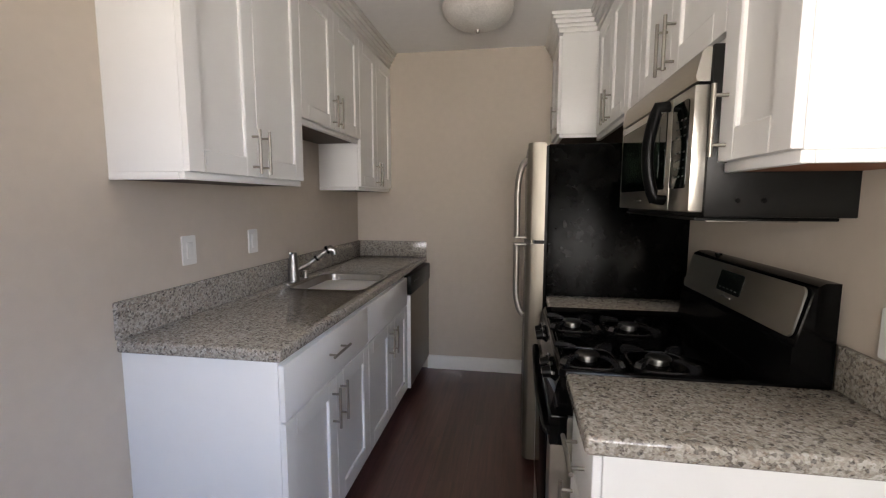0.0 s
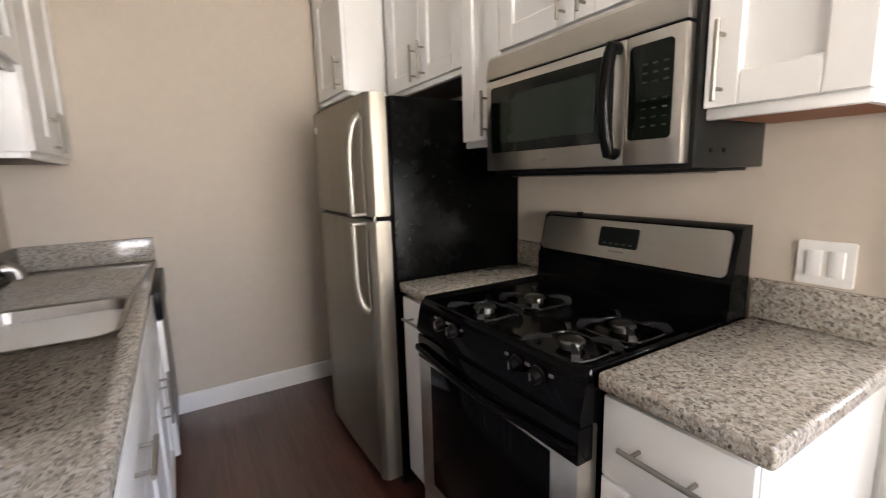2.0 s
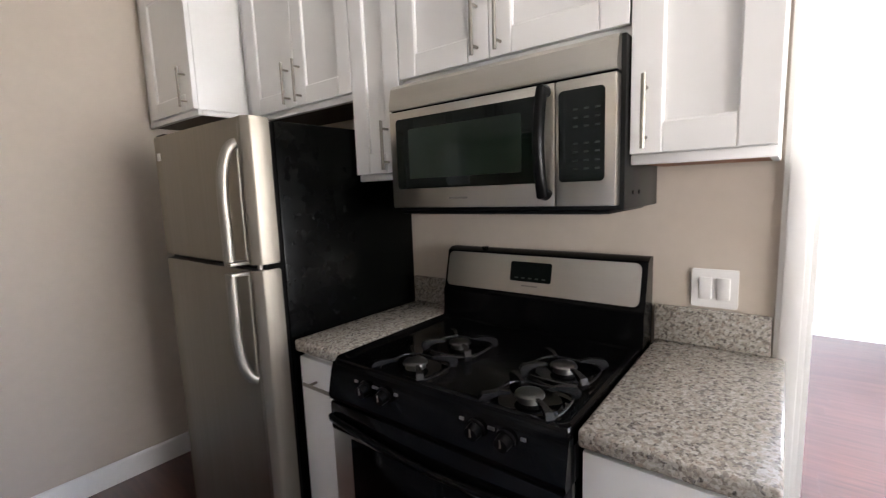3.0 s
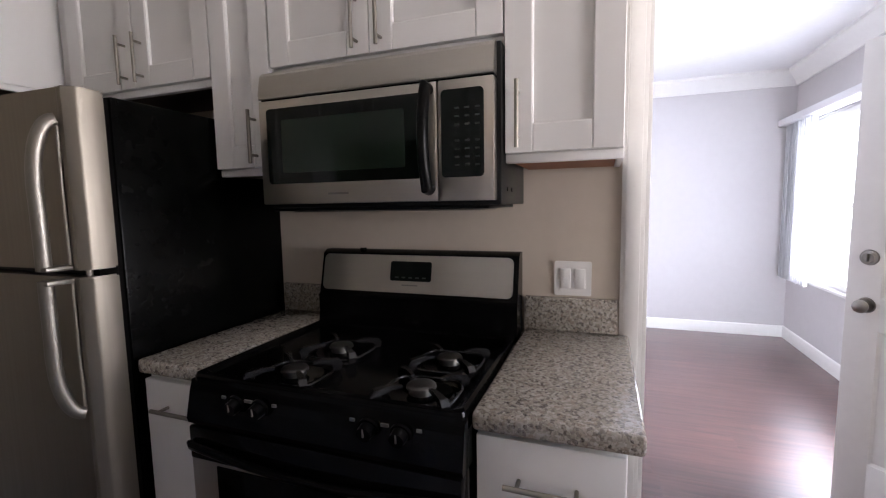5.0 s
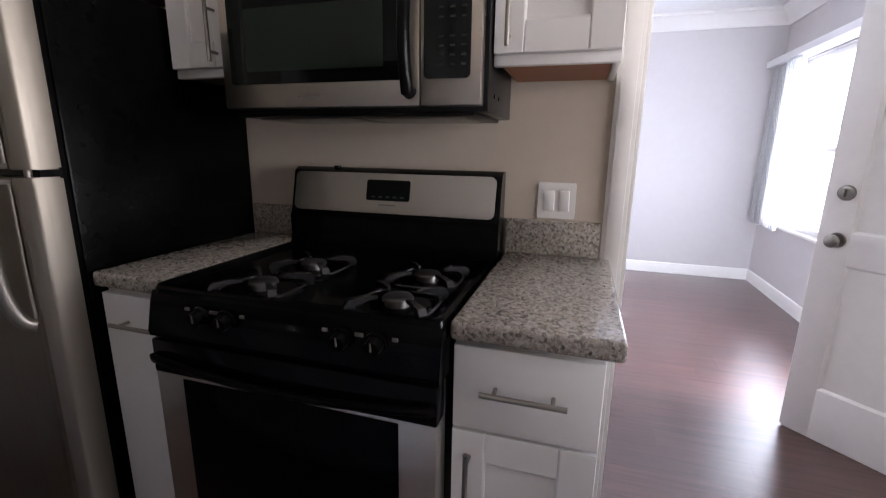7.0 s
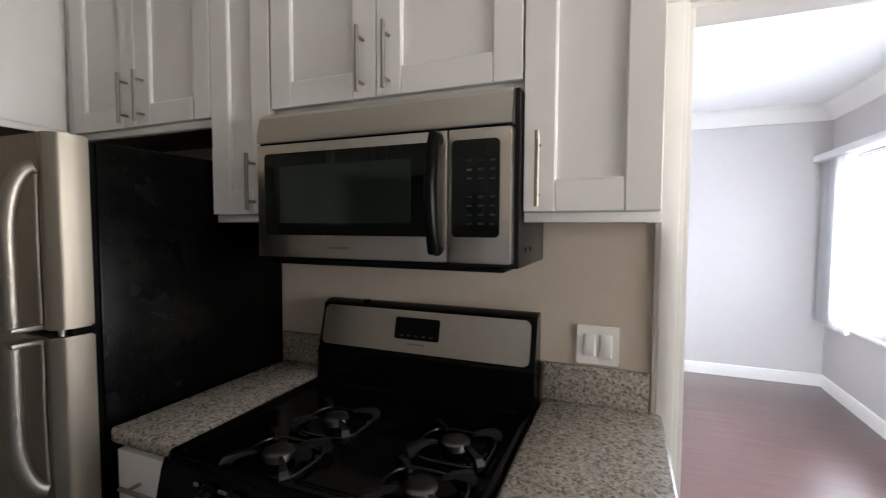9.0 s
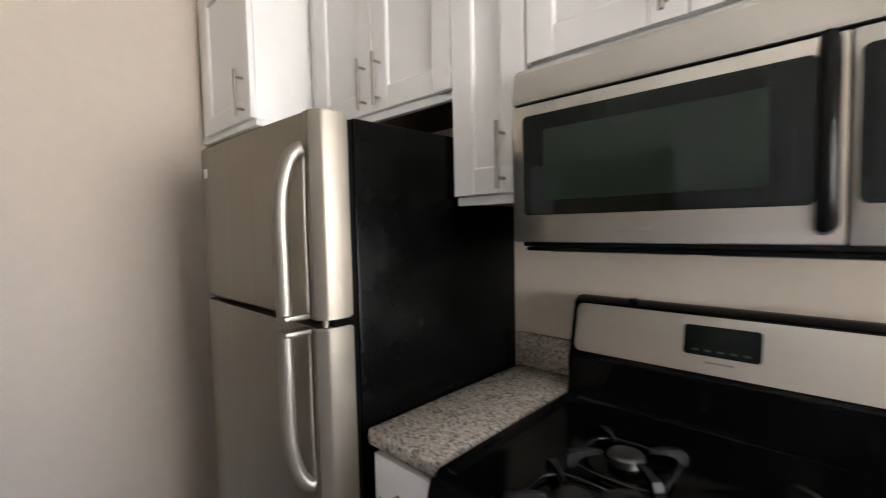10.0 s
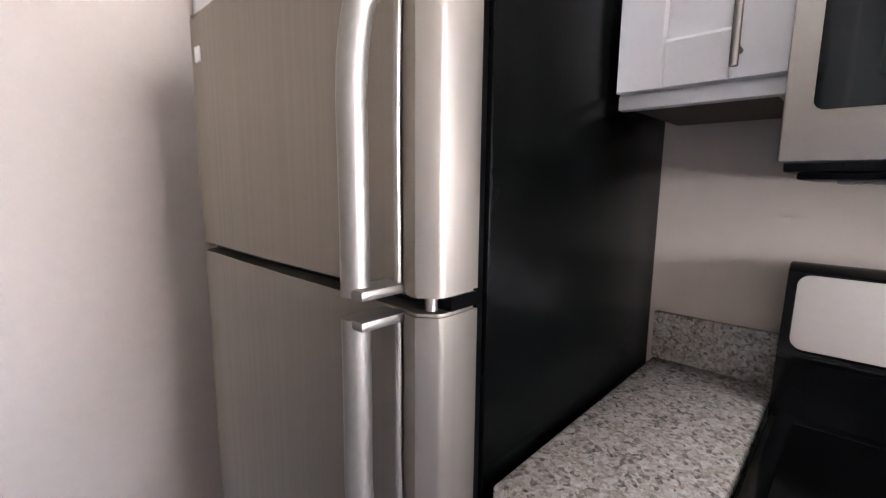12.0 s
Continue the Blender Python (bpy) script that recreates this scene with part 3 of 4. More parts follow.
# ---- sink and tap ----
def sink():
    s = thing("kitchen_sink", ((SINK[0] + SINK[1]) / 2, (SINK[2] + SINK[3]) / 2, CT - 0.2), "single-bowl stainless steel sink set into the granite", "sink")
    bm = bmesh.new()
    rings = []
    for dz, grow, r in ((0.0015, 0.012, 0.079), (0.0025, 0.004, 0.072), (-0.004, -0.006, 0.065), (-0.14, -0.02, 0.06), (-0.175, -0.05, 0.05)):
        rings.append([bm.verts.new((x, y, CT + dz)) for x, y in rounded(SINK[0] - grow, SINK[1] + grow, SINK[2] - grow, SINK[3] + grow, r)])
    for a, b in zip(rings, rings[1:]):
        n = len(a)
        for i in range(n):
            bm.faces.new((a[i], a[(i + 1) % n], b[(i + 1) % n], b[i]))
    bm.faces.new(rings[-1])
    part("bowl", bm, SINKSTEEL, s)
    cx, cy = s.location.x, s.location.y
    bm = bmesh.new()
    cyl(bm, (cx, cy, CT - 0.175), (cx, cy, CT - 0.170), 0.045, n=24)
    cyl(bm, (cx, cy, CT - 0.170), (cx, cy, CT - 0.166), 0.03, n=24)
    part("drain", bm, NICKEL, s, "round steel drain")


sink()


def tap():
    x, y = -2.045, 1.13
    t = thing("kitchen_tap", (x, y, CT), "brushed nickel pull-out tap behind the sink", "tap")
    bm = bmesh.new()
    prism(bm, rounded(x - 0.03, x + 0.03, y - 0.12, y + 0.12, 0.029), 2, CT + 0.001, CT + 0.009)
    part("base_plate", bm, NICKEL, t)
    bm = bmesh.new()
    cyl(bm, (x, y - 0.03, CT + 0.009), (x, y - 0.03, CT + 0.13), 0.034, 0.026, 20)
    cyl(bm, (x, y - 0.03, CT + 0.13), (x, y - 0.03, CT + 0.17), 0.026, 0.020, 20)
    part("column", bm, NICKEL, t)
    bm = bmesh.new()
    tube(bm, [(x + 0.01, y - 0.02, CT + 0.07), (x + 0.07, y, CT + 0.10), (x + 0.13, y + 0.018, CT + 0.145), (x + 0.175, y + 0.032, CT + 0.18)], 0.016, 14)
    sp = part("spout", bm, NICKEL, t)
    part("collar", cyl(bmesh.new(), (x + 0.115, y + 0.015, CT + 0.134), (x + 0.125, y + 0.0168, CT + 0.1415), 0.0185, n=18), BLACKPL, sp, "black rubber collar")
    bm = bmesh.new()
    tube(bm, [(x + 0.165, y + 0.030, CT + 0.174), (x + 0.195, y + 0.040, CT + 0.189), (x + 0.212, y + 0.045, CT + 0.178), (x + 0.217, y + 0.047, CT + 0.155)], 0.0225, 14)
    hd = part("spray_head", bm, NICKEL, t)
    part("grip", cyl(bmesh.new(), (x + 0.172, y + 0.031, CT + 0.180), (x + 0.184, y + 0.035, CT + 0.187), 0.0245, n=18), BLACKPL, hd, "black grip ring")
    bm = bmesh.new()
    tube(bm, [(x, y - 0.03, CT + 0.155), (x + 0.005, y - 0.05, CT + 0.168), (x + 0.02, y - 0.1, CT + 0.175)], 0.007, 10)
    part("lever", bm, NICKEL, t)
    bm = bmesh.new()
    cyl(bm, (x + 0.01, y + 0.09, CT + 0.009), (x + 0.01, y + 0.09, CT + 0.05), 0.017, 0.014, 16)
    part("side_button", bm, NICKEL, t)


tap()


# ---- dishwasher ----
def dishwasher():
    y0, y1 = 1.686, YB - 0.006
    d = thing("dishwasher", (-1.8, (y0 + y1) / 2, 0), "stainless steel built-in dishwasher with a black control strip", "dishwasher")
    part("body", B(XL + 0.03, BL - 0.005, y0, y1, 0.1, CT - TH - 0.002), BLACKPL, d)
    part("toe_kick", B(XL + 0.03, BL - 0.07, y0 + 0.002, y1 - 0.002, 0.001, 0.0995), BLACKPL, d)
    part("door", B(BL - 0.004, BL + 0.040, y0 + 0.002, y1 - 0.002, 0.11, 0.77, 0.006), STEEL, d)
    part("edge_trim", B(BL + 0.010, BL + 0.0425, y0 - 0.0015, y0 + 0.0015, 0.11, 0.77, 0.0005), PLATE, d, "pale door edge")
    c = part("control_strip", B(BL - 0.004, BL + 0.050, y0 + 0.002, y1 - 0.002, 0.774, CT - TH - 0.006, 0.008), BLACKPL, d, "black control strip")
    for k in range(5):
        part("button", B(BL + 0.050, BL + 0.0515, y0 + 0.08 + k * 0.04, y0 + 0.105 + k * 0.04, 0.85, 0.862, 0.001), MARK, c)


dishwasher()


# ---- refrigerator ----
def fridge():
    y0, y1, top, split = 1.012, 1.77, 1.70, 1.216
    f = thing("refrigerator", (-0.36, (y0 + y1) / 2, 0), "stainless top-freezer refrigerator with black textured sides", "refrigerator")
    part("cabinet", B(-0.655, -0.003, y0 + 0.004, y1 - 0.004, 0.03, 1.69, 0.006), FRIDGEBLK, f, "black textured steel cabinet")
    part("gasket", B(-0.668, -0.655, y0 + 0.012, y1 - 0.012, 0.06, 1.685), BLACKPL, f, "black rubber door seal")
    # added black strip, puts the shade of the gap between the doors into colour
    part("gap_shade_strip", B(-0.716, -0.6685, y0 + 0.012, y1 - 0.006, split - 0.0105, split + 0.0075), BLACKPL, f)
    part("base_grille", B(-0.66, -0.64, y0 + 0.02, y1 - 0.02, 0.012, 0.058, 0.004), BLACKPL, f)
    for y in (y0 + 0.06, y1 - 0.06):
        part("foot", cyl(bmesh.new(), (-0.6, y, 0), (-0.6, y, 0.03), 0.02), BLACKPL, f)
    # door section: a gently bowed front with soft vertical corners
    prof = [(-0.668, y0 + 0.010), (-0.668, y1), (-0.700, y1)]
    prof += [(-0.724 + 0.024 * math.cos(radians(a)), y1 - 0.024 + 0.024 * math.sin(radians(a))) for a in (60, 100, 140, 175)]
    for i in range(13):
        prof.append((-0.745 - 0.006 * math.sin(math.pi * i / 12), y1 - 0.03 - (y1 - y0 - 0.098) * i / 12))
    # raised column along the opening edge
    prof += [(-0.7455, y0 + 0.063), (-0.7500, y0 + 0.060), (-0.7525, y0 + 0.053), (-0.7540, y0 + 0.044), (-0.7535, y0 + 0.036), (-0.7370, y0 + 0.0145), (-0.7280, y0 + 0.010)]
    for nm, za, zb in (("freezer_door", split + 0.008, top), ("fridge_door", 0.065, split - 0.011)):
        bm = prism(bmesh.new(), prof, 2, za, zb)
        rim = [e for e in bm.edges if abs(e.verts[0].co.z - e.verts[1].co.z) < 1e-6]
        bmesh.ops.bevel(bm, geom=rim, offset=0.004, segments=2, affect="EDGES")
        d = part(nm, bm, STEEL, f, "brushed stainless door")
        up = 1 if nm == "freezer_door" else -1
        zs = za + 0.002 if up > 0 else zb - 0.002
        ya, yb = y0 + 0.064, y0 + 0.086
        ln = 0.365 if up > 0 else 0.345
        xo = -0.802
        bar = [(xo, yb, zs + up * 0.002), (xo, yb, zs + up * 0.03), (xo, yb, zs + up * ln * 0.35), (xo - 0.001, yb, zs + up * ln * 0.62)]
        for a in range(0, 91, 10):
            bar.append((xo + 0.047 * (a / 90) ** 1.7, ya + (yb - ya) * math.cos(radians(a)), zs + up * (ln * 0.66 + (ln * 0.19 + 0.08) * math.sin(radians(a)))))
        part("handle", tube(bmesh.new(), bar, 0.0145, 14, 0.0175), SATIN, d, "arched satin steel handle")
        foot = sorted((zs, zs + up * 0.013))
        part("handle_foot", B(xo - 0.012, -0.744, y0 + 0.058, yb + 0.013, foot[0], foot[1], 0.004), SATIN, d)
        part("grip_trim", tube(bmesh.new(), [(-0.752, ya, zs + up * (ln * 0.85 + 0.075)), (-0.752, ya + 0.004, zs + up * ln * 0.6), (-0.751, ya + 0.004, zs + up * 0.012)], 0.0055, 10), SATIN, d)
    part("middle_hinge", cyl(bmesh.new(), (-0.728, y0 + 0.034, split - 0.010), (-0.728, y0 + 0.034, split + 0.007), 0.008, n=18), SATIN, f, "pale round hinge bush")
    part("hinge_cap", B(-0.735, -0.60, y1 - 0.085, y1 - 0.01, 1.7005, 1.712, 0.005), BLACKPL, f)
    part("badge", B(-0.7505, -0.7465, y1 - 0.068, y1 - 0.044, 1.605, 1.635, 0.001), PLATE, f, "small plain silver badge")


fridge()


# ---- range ----
def gas_range():
    y0, y1, fx = 0.006, 0.757, -0.685
    r = thing("gas_range", (-0.34, (y0 + y1) / 2, 0), "black and stainless freestanding gas range with four burners", "range")
    part("body", B(-0.64, -0.02, y0 + 0.003, y1 - 0.003, 0.03, 0.905, 0.004), ENAMEL, r)
    for y in (y0 + 0.05, y1 - 0.05):
        for x in (-0.58, -0.08):
            part("foot", cyl(bmesh.new(), (x, y, 0), (x, y, 0.03), 0.018), BLACKPL, r)
    # cooktop: a shallow tray with a raised rim
    bm = bmesh.new()
    rings = []
    for i, z in ((0.004, 0.905), (0.0, 0.912), (0.0, 0.944), (0.004, 0.953), (0.012, 0.956), (0.022, 0.953), (0.032, 0.941), (0.05, 0.9385)):
        rings.append([bm.verts.new((u, v, z)) for u, v in rounded(fx + i, -0.10 - i, y0 + i, y1 - i, max(0.022 - i * 0.2, 0.008), 4)])
    for p, q in zip(rings, rings[1:]):
        n = len(p)
        for i in range(n):
            bm.faces.new((p[i], p[(i + 1) % n], q[(i + 1) % n], q[i]))
    bm.faces.new(rings[0][::-1])
    bm.faces.new(rings[-1])
    part("cooktop", bm, ENAMEL, r, "glossy black enamel cooktop")
    # control panel
    prof = [(fx + 0.05, 0.826), (fx - 0.018, 0.828), (fx - 0.022, 0.842), (fx - 0.006, 0.915), (fx + 0.002, 0.938), (fx + 0.05, 0.940)]
    p = part("control_panel", prism(bmesh.new(), [(a, b) for a, b in prof], 1, y0, y1), ENAMEL, r, "sloping glossy black control panel")
    for y in (0.146, 0.224, 0.523, 0.596):
        bm = bmesh.new()
        cyl(bm, (fx - 0.008, y, 0.898), (fx - 0.015, y, 0.896), 0.024, n=24)
        cyl(bm, (fx - 0.015, y, 0.896), (fx - 0.037, y, 0.892), 0.019, 0.017, 24)
        k = part("knob", bm, BLACKPL, p, "round black burner knob")
        part("pointer", B(fx - 0.0402, fx - 0.0365, y - 0.002, y + 0.002, 0.888, 0.908, 0.0008), SATIN, k)
        for dy in (-0.042, 0.042):
            part("mark", B(fx - 0.0125, fx - 0.0085, y + dy - 0.006, y + dy + 0.006, 0.905, 0.912), NAMEPLATE, p)
    # oven door
    o = part("oven_door", B(fx - 0.02, fx + 0.045, y0 + 0.004, y1 - 0.004, 0.20, 0.818, 0.006), STEELH, r, "stainless oven door")
    part("oven_glass", B(fx - 0.023, fx - 0.0195, y0 + 0.088, y1 - 0.092, 0.27, 0.727, 0.002), BLACKGL, o, "black oven window")
    part("door_top_band", B(fx - 0.0215, fx + 0.03, y0 + 0.003, y1 - 0.003, 0.732, 0.822, 0.006), ENAMEL, o)
    pts = [(fx - 0.02, y0 + 0.012, 0.772)] + [(fx - 0.027 - 0.007 * math.sin(math.pi * i / 12), y0 + 0.02 + (y1 - y0 - 0.04) * i / 12, 0.770 - 0.022 * math.sin(math.pi * i / 12)) for i in range(13)] + [(fx - 0.02, y1 - 0.012, 0.772)]
    part("door_handle", tube(bmesh.new(), pts, 0.010, 12, 0.017), BLACKPL, o, "bowed black oven handle")
    part("drawer", B(fx - 0.018, fx + 0.04, y0 + 0.004, y1 - 0.004, 0.045, 0.192, 0.006), STEELH, r)
    # backguard
    bg = part("backguard", prism(bmesh.new(), [(-0.13, 0.93), (-0.118, 0.985), (-0.118, 1.052), (-0.110, 1.06), (-0.075, 1.206), (-0.055, 1.218), (-0.02, 1.218), (-0.02, 0.90), (-0.13, 0.90)], 1, y0 - 0.002, y1 + 0.002), ENAMEL, r, "black backguard")
    tilt = Matrix.Translation((-0.0955, 0, 1.14)) @ Matrix.Rotation(radians(math.degrees(math.atan2(0.03, 0.131))), 4, "Y")
    bm = prism(bmesh.new(), rounded(y0 + 0.014, y1 - 0.014, -0.070, 0.064, 0.02), 0, -0.006, 0.0)
    bmesh.ops.transform(bm, verts=bm.verts, matrix=tilt)
    part("steel_panel", bm, STEELH, bg, "brushed stainless panel")
    bm = prism(bmesh.new(), rounded(0.305, 0.462, -0.028, 0.042, 0.008), 0, -0.0085, -0.0062)
    bmesh.ops.transform(bm, verts=bm.verts, matrix=tilt)
    dsp = part("clock_display", bm, DISPLAY, bg, "dark clock panel with buttons")
    for k in range(5):
        bm = B(-0.0098, -0.0086, 0.325 + k * 0.026, 0.338 + k * 0.026, -0.018, -0.013)
        bmesh.ops.transform(bm, verts=bm.verts, matrix=tilt)
        part("button_mark", bm, MARK, dsp)
    bm = B(-0.0075, -0.0062, 0.355, 0.415, -0.045, -0.040)
    bmesh.ops.transform(bm, verts=bm.verts, matrix=tilt)
    part("name_bar", bm, NAMEPLATE, bg)
    part("vent_button", cyl(bmesh.new(), (-0.05, 0.60, 1.217), (-0.05, 0.60, 1.224), 0.012), ENAMEL, bg)
    # burners and grates
    for bx, by in ((-0.590, 0.142), (-0.590, 0.502), (-0.388, 0.142), (-0.388, 0.490)):
        bm = bmesh.new()
        cyl(bm, (bx, by, 0.9385), (bx, by, 0.944), 0.082, 0.075, 32)
        bw = part("burner_bowl", bm, ENAMEL, r)
        bm = bmesh.new()
        cyl(bm, (bx, by, 0.944), (bx, by, 0.957), 0.030, 0.028, 24)
        cyl(bm, (bx, by, 0.957), (bx, by, 0.962), 0.036, 0.035, 24)
        bmesh.ops.create_uvsphere(bm, u_segments=24, v_segments=8, radius=0.035, matrix=Matrix.Translation((bx, by, 0.962)) @ Matrix.Diagonal((1, 1, 0.22, 1)))
        part("burner_cap", bm, BURNER, bw, "dull metal burner cap")
        bm = bmesh.new()
        ring = [(bx + 0.082 * math.copysign(abs(math.cos(a)) ** 0.55, math.cos(a)), by + 0.090 * math.copysign(abs(math.sin(a)) ** 0.55, math.sin(a)), 0.947) for a in [2 * math.pi * i / 32 for i in range(33)]]
        tube(bm, ring, 0.0038, 8)
        for a in (45, 135, 225, 315):
            c, e = math.cos(radians(a)), math.sin(radians(a)) * 1.1
            prism_pts = [(0.112, 0.941), (0.117, 0.958), (0.108, 0.971), (0.070, 0.975), (0.045, 0.971), (0.045, 0.964), (0.070, 0.964), (0.092, 0.957), (0.100, 0.941)]
            side = Vector((-e, c, 0)).normalized()
            lo = [bm.verts.new(Vector((bx + c * r_, by + e * r_, z_)) - side * (0.004 + 0.085 * max(r_ - 0.045, 0.0))) for r_, z_ in prism_pts]
            hi = [bm.verts.new(Vector((bx + c * r_, by + e * r_, z_)) + side * (0.004 + 0.085 * max(r_ - 0.045, 0.0))) for r_, z_ in prism_pts]
            n = len(lo)
            for i in range(n):
                bm.faces.new((lo[i], lo[(i + 1) % n], hi[(i + 1) % n], hi[i]))
            bm.faces.new(lo[::-1])
            bm.faces.new(hi)
        part("grate", bm, IRON, r, "cast iron pan support")


gas_range()


# ---- microwave ----
def microwave():
    y0, y1, z0, z1 = 0.015, 0.762, 1.391, 1.797
    fx = -0.379
    m = thing("microwave", (-0.19, (y0 + y1) / 2, z0), "stainless over-the-range microwave with a black door window", "microwave")
    part("body", B(-0.345, -0.002, y0 - 0.012, y1 - 0.004, z0 - 0.012, z1 + 0.002, 0.003), CASE, m, "dark grey metal case")
    part("base_tray", B(-0.355, -0.02, y0 + 0.02, y1 - 0.02, z0 - 0.022, z0 - 0.0125, 0.003), BLACKPL, m)
    for a, b in ((y0 + 0.06, 0.36), (0.40, y1 - 0.06)):
        part("grease_filter", B(-0.31, -0.09, a, b, z0 - 0.0265, z0 - 0.0222, 0.001), SATIN, m, "grey metal grease filter")
    v = part("vent_panel", prism(bmesh.new(), [(fx + 0.05, z1 - 0.083), (fx + 0.003, z1 - 0.083), (fx + 0.0, z1 - 0.07), (fx + 0.012, z1 - 0.012), (fx + 0.024, z1), (fx + 0.05, z1)], 1, y0, y1), STEELH, m, "stainless vent panel above the door")
    part("shadow_gap", B(fx + 0.012, fx + 0.04, y0 + 0.002, y1 - 0.002, z1 - 0.092, z1 - 0.082), BLACKPL, m)
    zt = z1 - 0.090
    d = part("door", B(fx, fx + 0.04, 0.170, y1, z0, zt, 0.004), STEELH, m, "stainless door")
    part("door_glass", prism(bmesh.new(), rounded(0.205, y1 - 0.030, z0 + 0.062, zt - 0.026, 0.012), 0, fx - 0.0025, fx + 0.002), MWGLASS, d, "black glass")
    part("door_screen", prism(bmesh.new(), rounded(0.265, y1 - 0.085, z0 + 0.095, zt - 0.062, 0.006), 0, fx - 0.0035, fx - 0.0026), MWMESH, d, "dark green perforated screen")
    pts = [(fx - 0.002, 0.192, z0 + 0.030)] + [(fx - 0.034 - 0.022 * math.sin(math.pi * i / 14), 0.190, z0 + 0.034 + 0.262 * i / 14) for i in range(15)] + [(fx - 0.002, 0.192, z0 + 0.298)]
    part("door_handle", tube(bmesh.new(), pts, 0.0125, 14, 0.017), BLACKPL, d, "glossy black bowed handle")
    c = part("control_side", B(fx, fx + 0.04, y0, 0.1675, z0, zt, 0.004), STEELH, m)
    k = part("control_panel", prism(bmesh.new(), rounded(y0 + 0.026, 0.158, z0 + 0.062, zt - 0.026, 0.012), 0, fx - 0.0025, fx + 0.001), MWGLASS, c, "black touch panel")
    for row in range(8):
        for col in range(3):
            if row == 3:
                continue
            zz = zt - 0.075 - row * 0.021
            part("key_mark", B(fx - 0.0033, fx - 0.0026, 0.052 + col * 0.028, 0.064 + col * 0.028, zz - 0.0022, zz + 0.0022), MARK, k)
    part("name_bar", B(fx - 0.0008, fx + 0.0002, 0.45, 0.52, z0 + 0.026, z0 + 0.032), NAMEPLATE, d)
    for y in (0.09, 0.15):
        part("screw", cyl(bmesh.new(), (-0.12 - y, y0 - 0.011, z0 + 0.03), (-0.12 - y, y0 - 0.015, z0 + 0.03), 0.006, n=12), BLACKPL, m)


microwave()


# ---- switches and sockets ----
def plate(name, x, sx, y, z, w, h, label, rockers, cat):
    p = thing(name, (x, y, z - h / 2), label, cat)
    part("cover_plate", prism(bmesh.new(), rounded(y - w / 2, y + w / 2, z - h / 2, z + h / 2, 0.006), 0, x, x + 0.006 * sx), PLATE, p)
    for dy in rockers:
        part("rocker", B(x + 0.0055 * sx, x + 0.010 * sx, y + dy - 0.0165, y + dy + 0.0165, z - 0.033, z + 0.033, 0.002), PLATE, p)
    return p


plate("light_switch", -0.0005, -1, -0.160, 1.130, 0.118, 0.114, "white double rocker light switch on the wall", (-0.023, 0.023), "switch")
plate("wall_socket", XL + 0.0005, 1, 0.388, 1.217, 0.075, 0.118, "white wall socket above the worktop", (0,), "socket")
plate("wall_socket", XL + 0.0005, 1, 0.832, 1.214, 0.075, 0.118, "white wall socket above the worktop", (0,), "socket")
s3 = thing("wall_socket", (2.45, LY, 0.28), "white wall socket low on the living room wall", "socket")
part("cover_plate", prism(bmesh.new(), [(a, b) for a, b in rounded(2.415, 2.485, 0.28, 0.395, 0.006)], 1, LY + 0.0005, LY + 0.006), PLATE, s3)

# ---- ceiling light ----
lamp = thing("ceiling_light", (-1.05, 1.52, H), "round alabaster glass ceiling light, switched off", "ceiling light")
bm = bmesh.new()
cyl(bm, (-1.05, 1.52, H - 0.036), (-1.05, 1.52, H - 0.0005), 0.14, n=40)
part("pan", bm, TRIM, lamp)
bm = bmesh.new()
prev = None
for i in range(12):
    a = radians(90 * i / 11)
    rr, zz = 0.212 * math.cos(a), H - 0.035 - 0.132 * math.sin(a)
    ringv = [bm.verts.new((-1.05 + rr * math.cos(q), 1.52 + rr * math.sin(q), zz)) for q in [2 * math.pi * k / 40 for k in range(40)]] if rr > 0.002 else [bm.verts.new((-1.05, 1.52, zz))]
    if prev:
        for k in range(40):
            bm.faces.new((prev[k], prev[(k + 1) % 40], ringv[(k + 1) % 40], ringv[k]) if len(ringv) > 1 else (prev[k], prev[(k + 1) % 40], ringv[0]))
    prev = ringv
part("shade", bm, ALABASTER, lamp, "domed marbled glass shade")
part("finial", cyl(bmesh.new(), (-1.05, 1.52, H - 0.184), (-1.05, 1.52, H - 0.166), 0.008, 0.012), NICKEL, lamp)


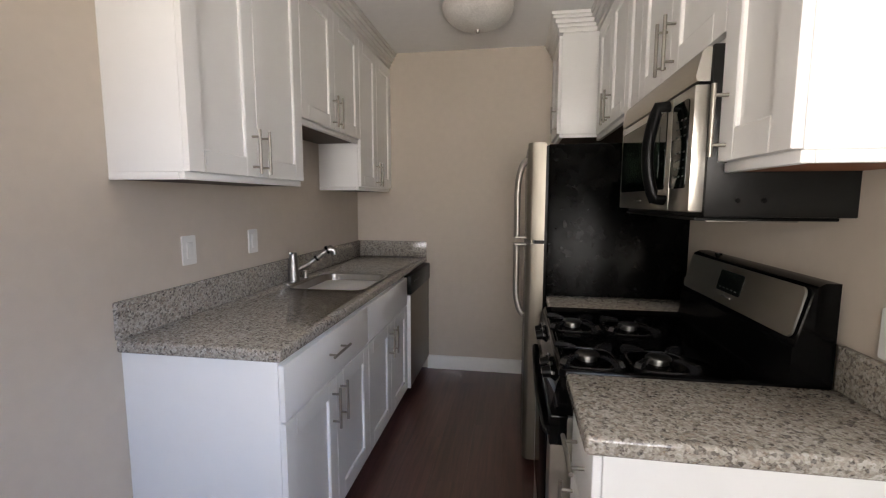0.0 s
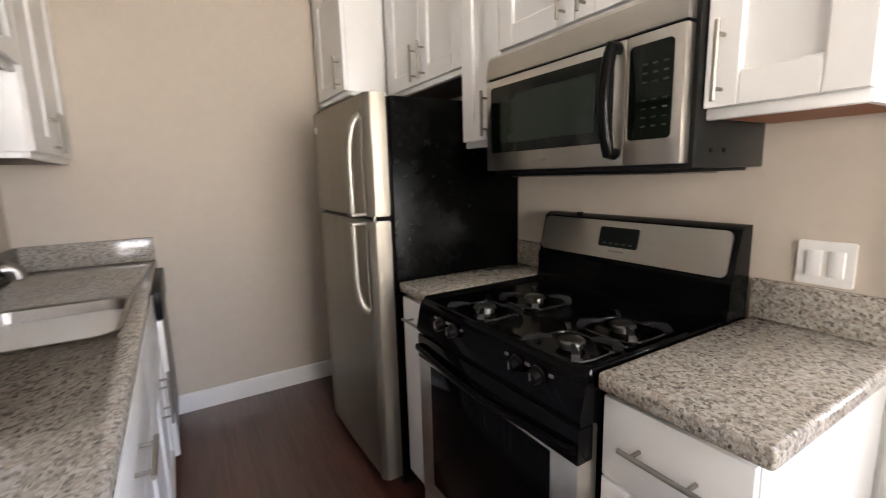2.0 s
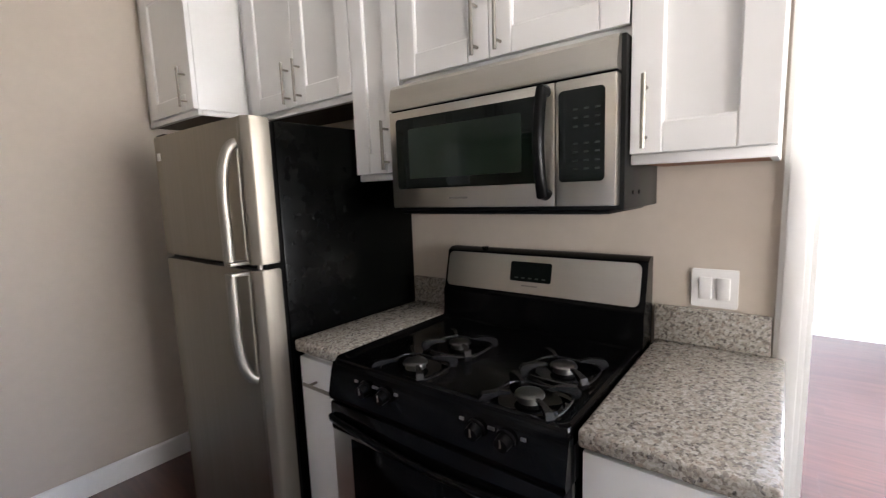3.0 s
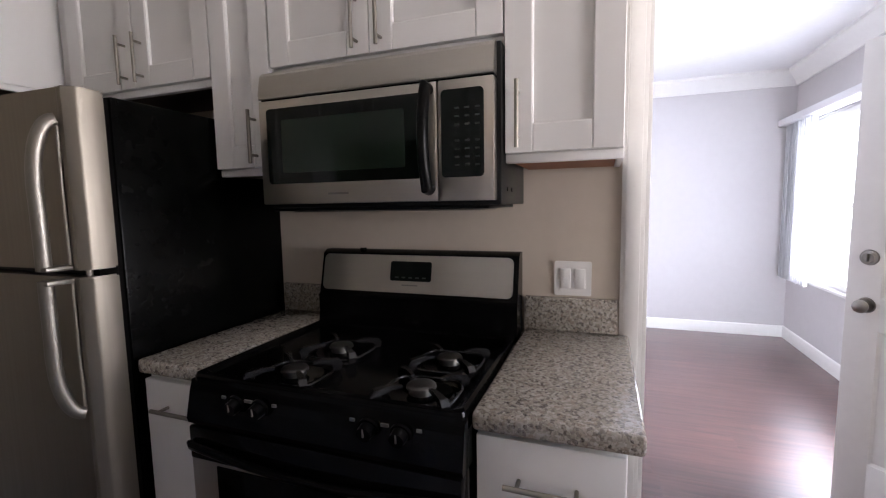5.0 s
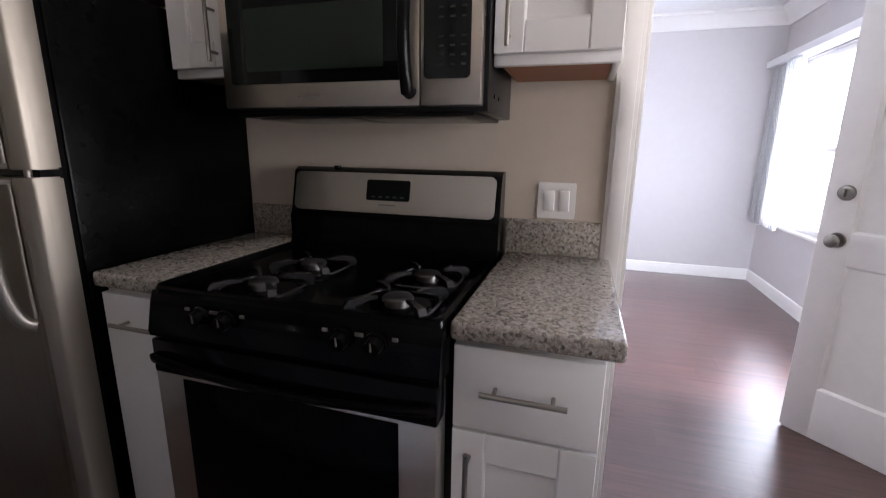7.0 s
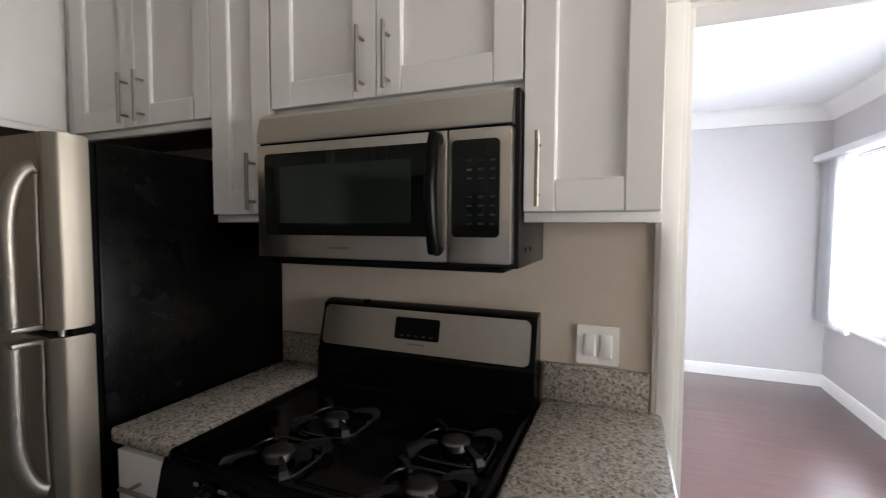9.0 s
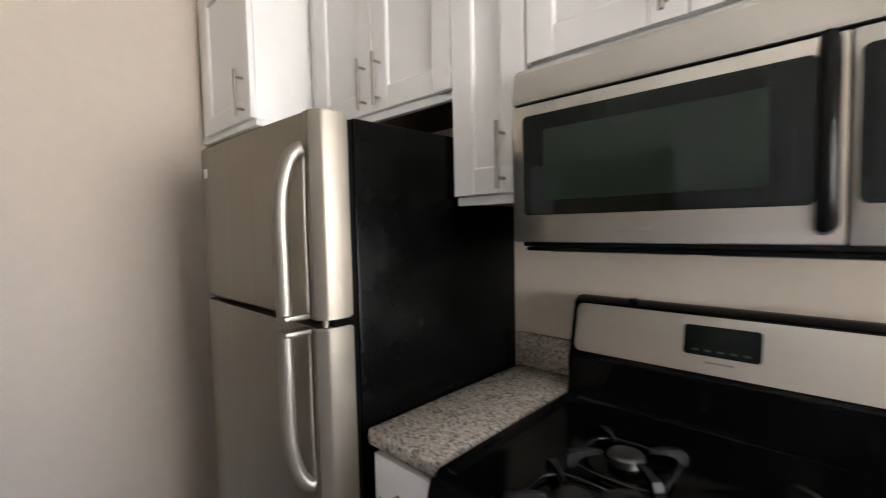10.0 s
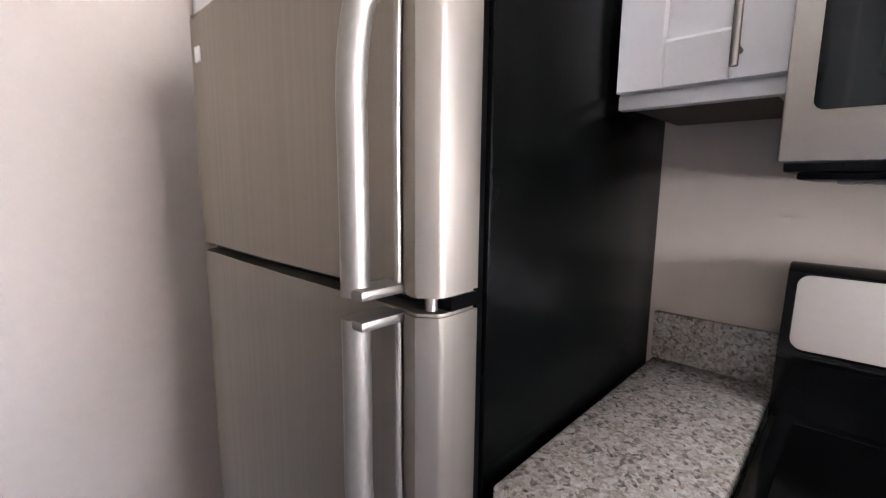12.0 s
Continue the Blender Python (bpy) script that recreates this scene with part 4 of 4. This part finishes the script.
# ---- entrance door, standing half open ----
def entrance_door():
    d = thing("entrance_door", (0, 0, 0), "white panelled entrance door standing half open", "door")
    w, h, t = 0.905, 2.02, 0.044
    bm = bmesh.new()
    st, z = 0.115, 0.012
    rails = [(z, 0.245), (0.825, 0.965), (h - 0.12, h)]
    box(bm, 0, st, -t, 0, z, h, 0.002)
    box(bm, w - st, w, -t, 0, z, h, 0.002)
    for a, b in rails:
        box(bm, st - 0.001, w - st + 0.001, -t + 0.0004, -0.0004, a, b, 0.001)
    part("door_frame", bm, TRIM, d)
    for (za, zb) in ((0.245, 0.825), (0.965, h - 0.12)):
        bm = bmesh.new()
        i0, i1 = st - 0.002, w - st + 0.002
        rings = []
        for g, yy in ((0.0, -0.001), (0.012, -0.013), (0.022, -0.013)):
            rings.append([bm.verts.new(p) for p in ((i0 + g, yy, za + g - 0.002), (i1 - g, yy, za + g - 0.002), (i1 - g, yy, zb - g + 0.002), (i0 + g, yy, zb - g + 0.002))])
        back = [bm.verts.new(p) for p in ((i0, -t + 0.012, za - 0.002), (i1, -t + 0.012, za - 0.002), (i1, -t + 0.012, zb + 0.002), (i0, -t + 0.012, zb + 0.002))]
        for p, q in ((back, rings[0]), (rings[0], rings[1]), (rings[1], rings[2])):
            for i in range(4):
                bm.faces.new((p[i], p[(i + 1) % 4], q[(i + 1) % 4], q[i]))
        bm.faces.new(rings[2])
        bm.faces.new(back[::-1])
        part("panel", bm, TRIM, d)
    for nm, zz, r in (("deadbolt", 1.132, 0.030), ("knob", 0.930, 0.027)):
        bm = bmesh.new()
        cyl(bm, (w - 0.07, 0.0005, zz), (w - 0.07, 0.010, zz), 0.033, 0.03, 24)
        if nm == "knob":
            cyl(bm, (w - 0.07, 0.010, zz), (w - 0.07, 0.035, zz), 0.012, n=16)
            bmesh.ops.create_uvsphere(bm, u_segments=20, v_segments=12, radius=0.028, matrix=Matrix.Translation((w - 0.07, 0.05, zz)) @ Matrix.Diagonal((1, 0.75, 1, 1)))
        else:
            cyl(bm, (w - 0.07, 0.010, zz), (w - 0.07, 0.016, zz), 0.026, 0.02, 24)
            box(bm, w - 0.074, w - 0.066, 0.014, 0.03, zz - 0.016, zz + 0.016, 0.003)
        part(nm, bm, NICKEL, d, "brushed nickel " + nm)
    part("threshold_sweep", B(0.01, w - 0.01, -t + 0.004, -0.002, 0.003, 0.0115), TRIM, d)
    d.matrix_basis = pose(0.215, -1.885, 0, 0, 0, 45)


entrance_door()

# ---- floor planks ----
floor = structure("floor", B(XL - T, LX + T, YF - T, LB + T, -0.12, -0.006), SUBFLOOR, "dark red-brown wood-look plank floor")
PW, PL = 0.18, 1.22
PLANKS = {}


def plank_mesh(w, l):
    """Boards of one size share a mesh."""
    key = (round(w, 3), round(l, 3))
    if key not in PLANKS:
        bm = box(bmesh.new(), 0.0001, w - 0.0001, 0.0001, l - 0.0001, -0.0055, 0.0, 0.0002, 1)
        me = bpy.data.meshes.new("plank")
        bmesh.ops.recalc_face_normals(bm, faces=bm.faces)
        bm.to_mesh(me)
        bm.free()
        me.materials.append(WOOD)
        PLANKS[key] = me
    return PLANKS[key]


rnd = random.Random(4)
for x0, x1, y0, y1 in ((XL, 0, YF, YB), (0, T, D0 + 0.016, D1 - 0.016), (T, LX, LY, LB), (E0 + 0.02, E1 - 0.02, LY - T, LY)):
    x = x0
    while x < x1 - 0.01:
        w = min(PW, x1 - x)
        y = y0 - rnd.random() * PL
        while y < y1 - 0.01:
            a, b = max(y, y0), min(y + PL, y1)
            if b - a > 0.01:
                ob = new("plank", plank_mesh(w, b - a))
                ob.location = (x, a, 0)
                ob.parent = floor
            y += PL
        x += PW
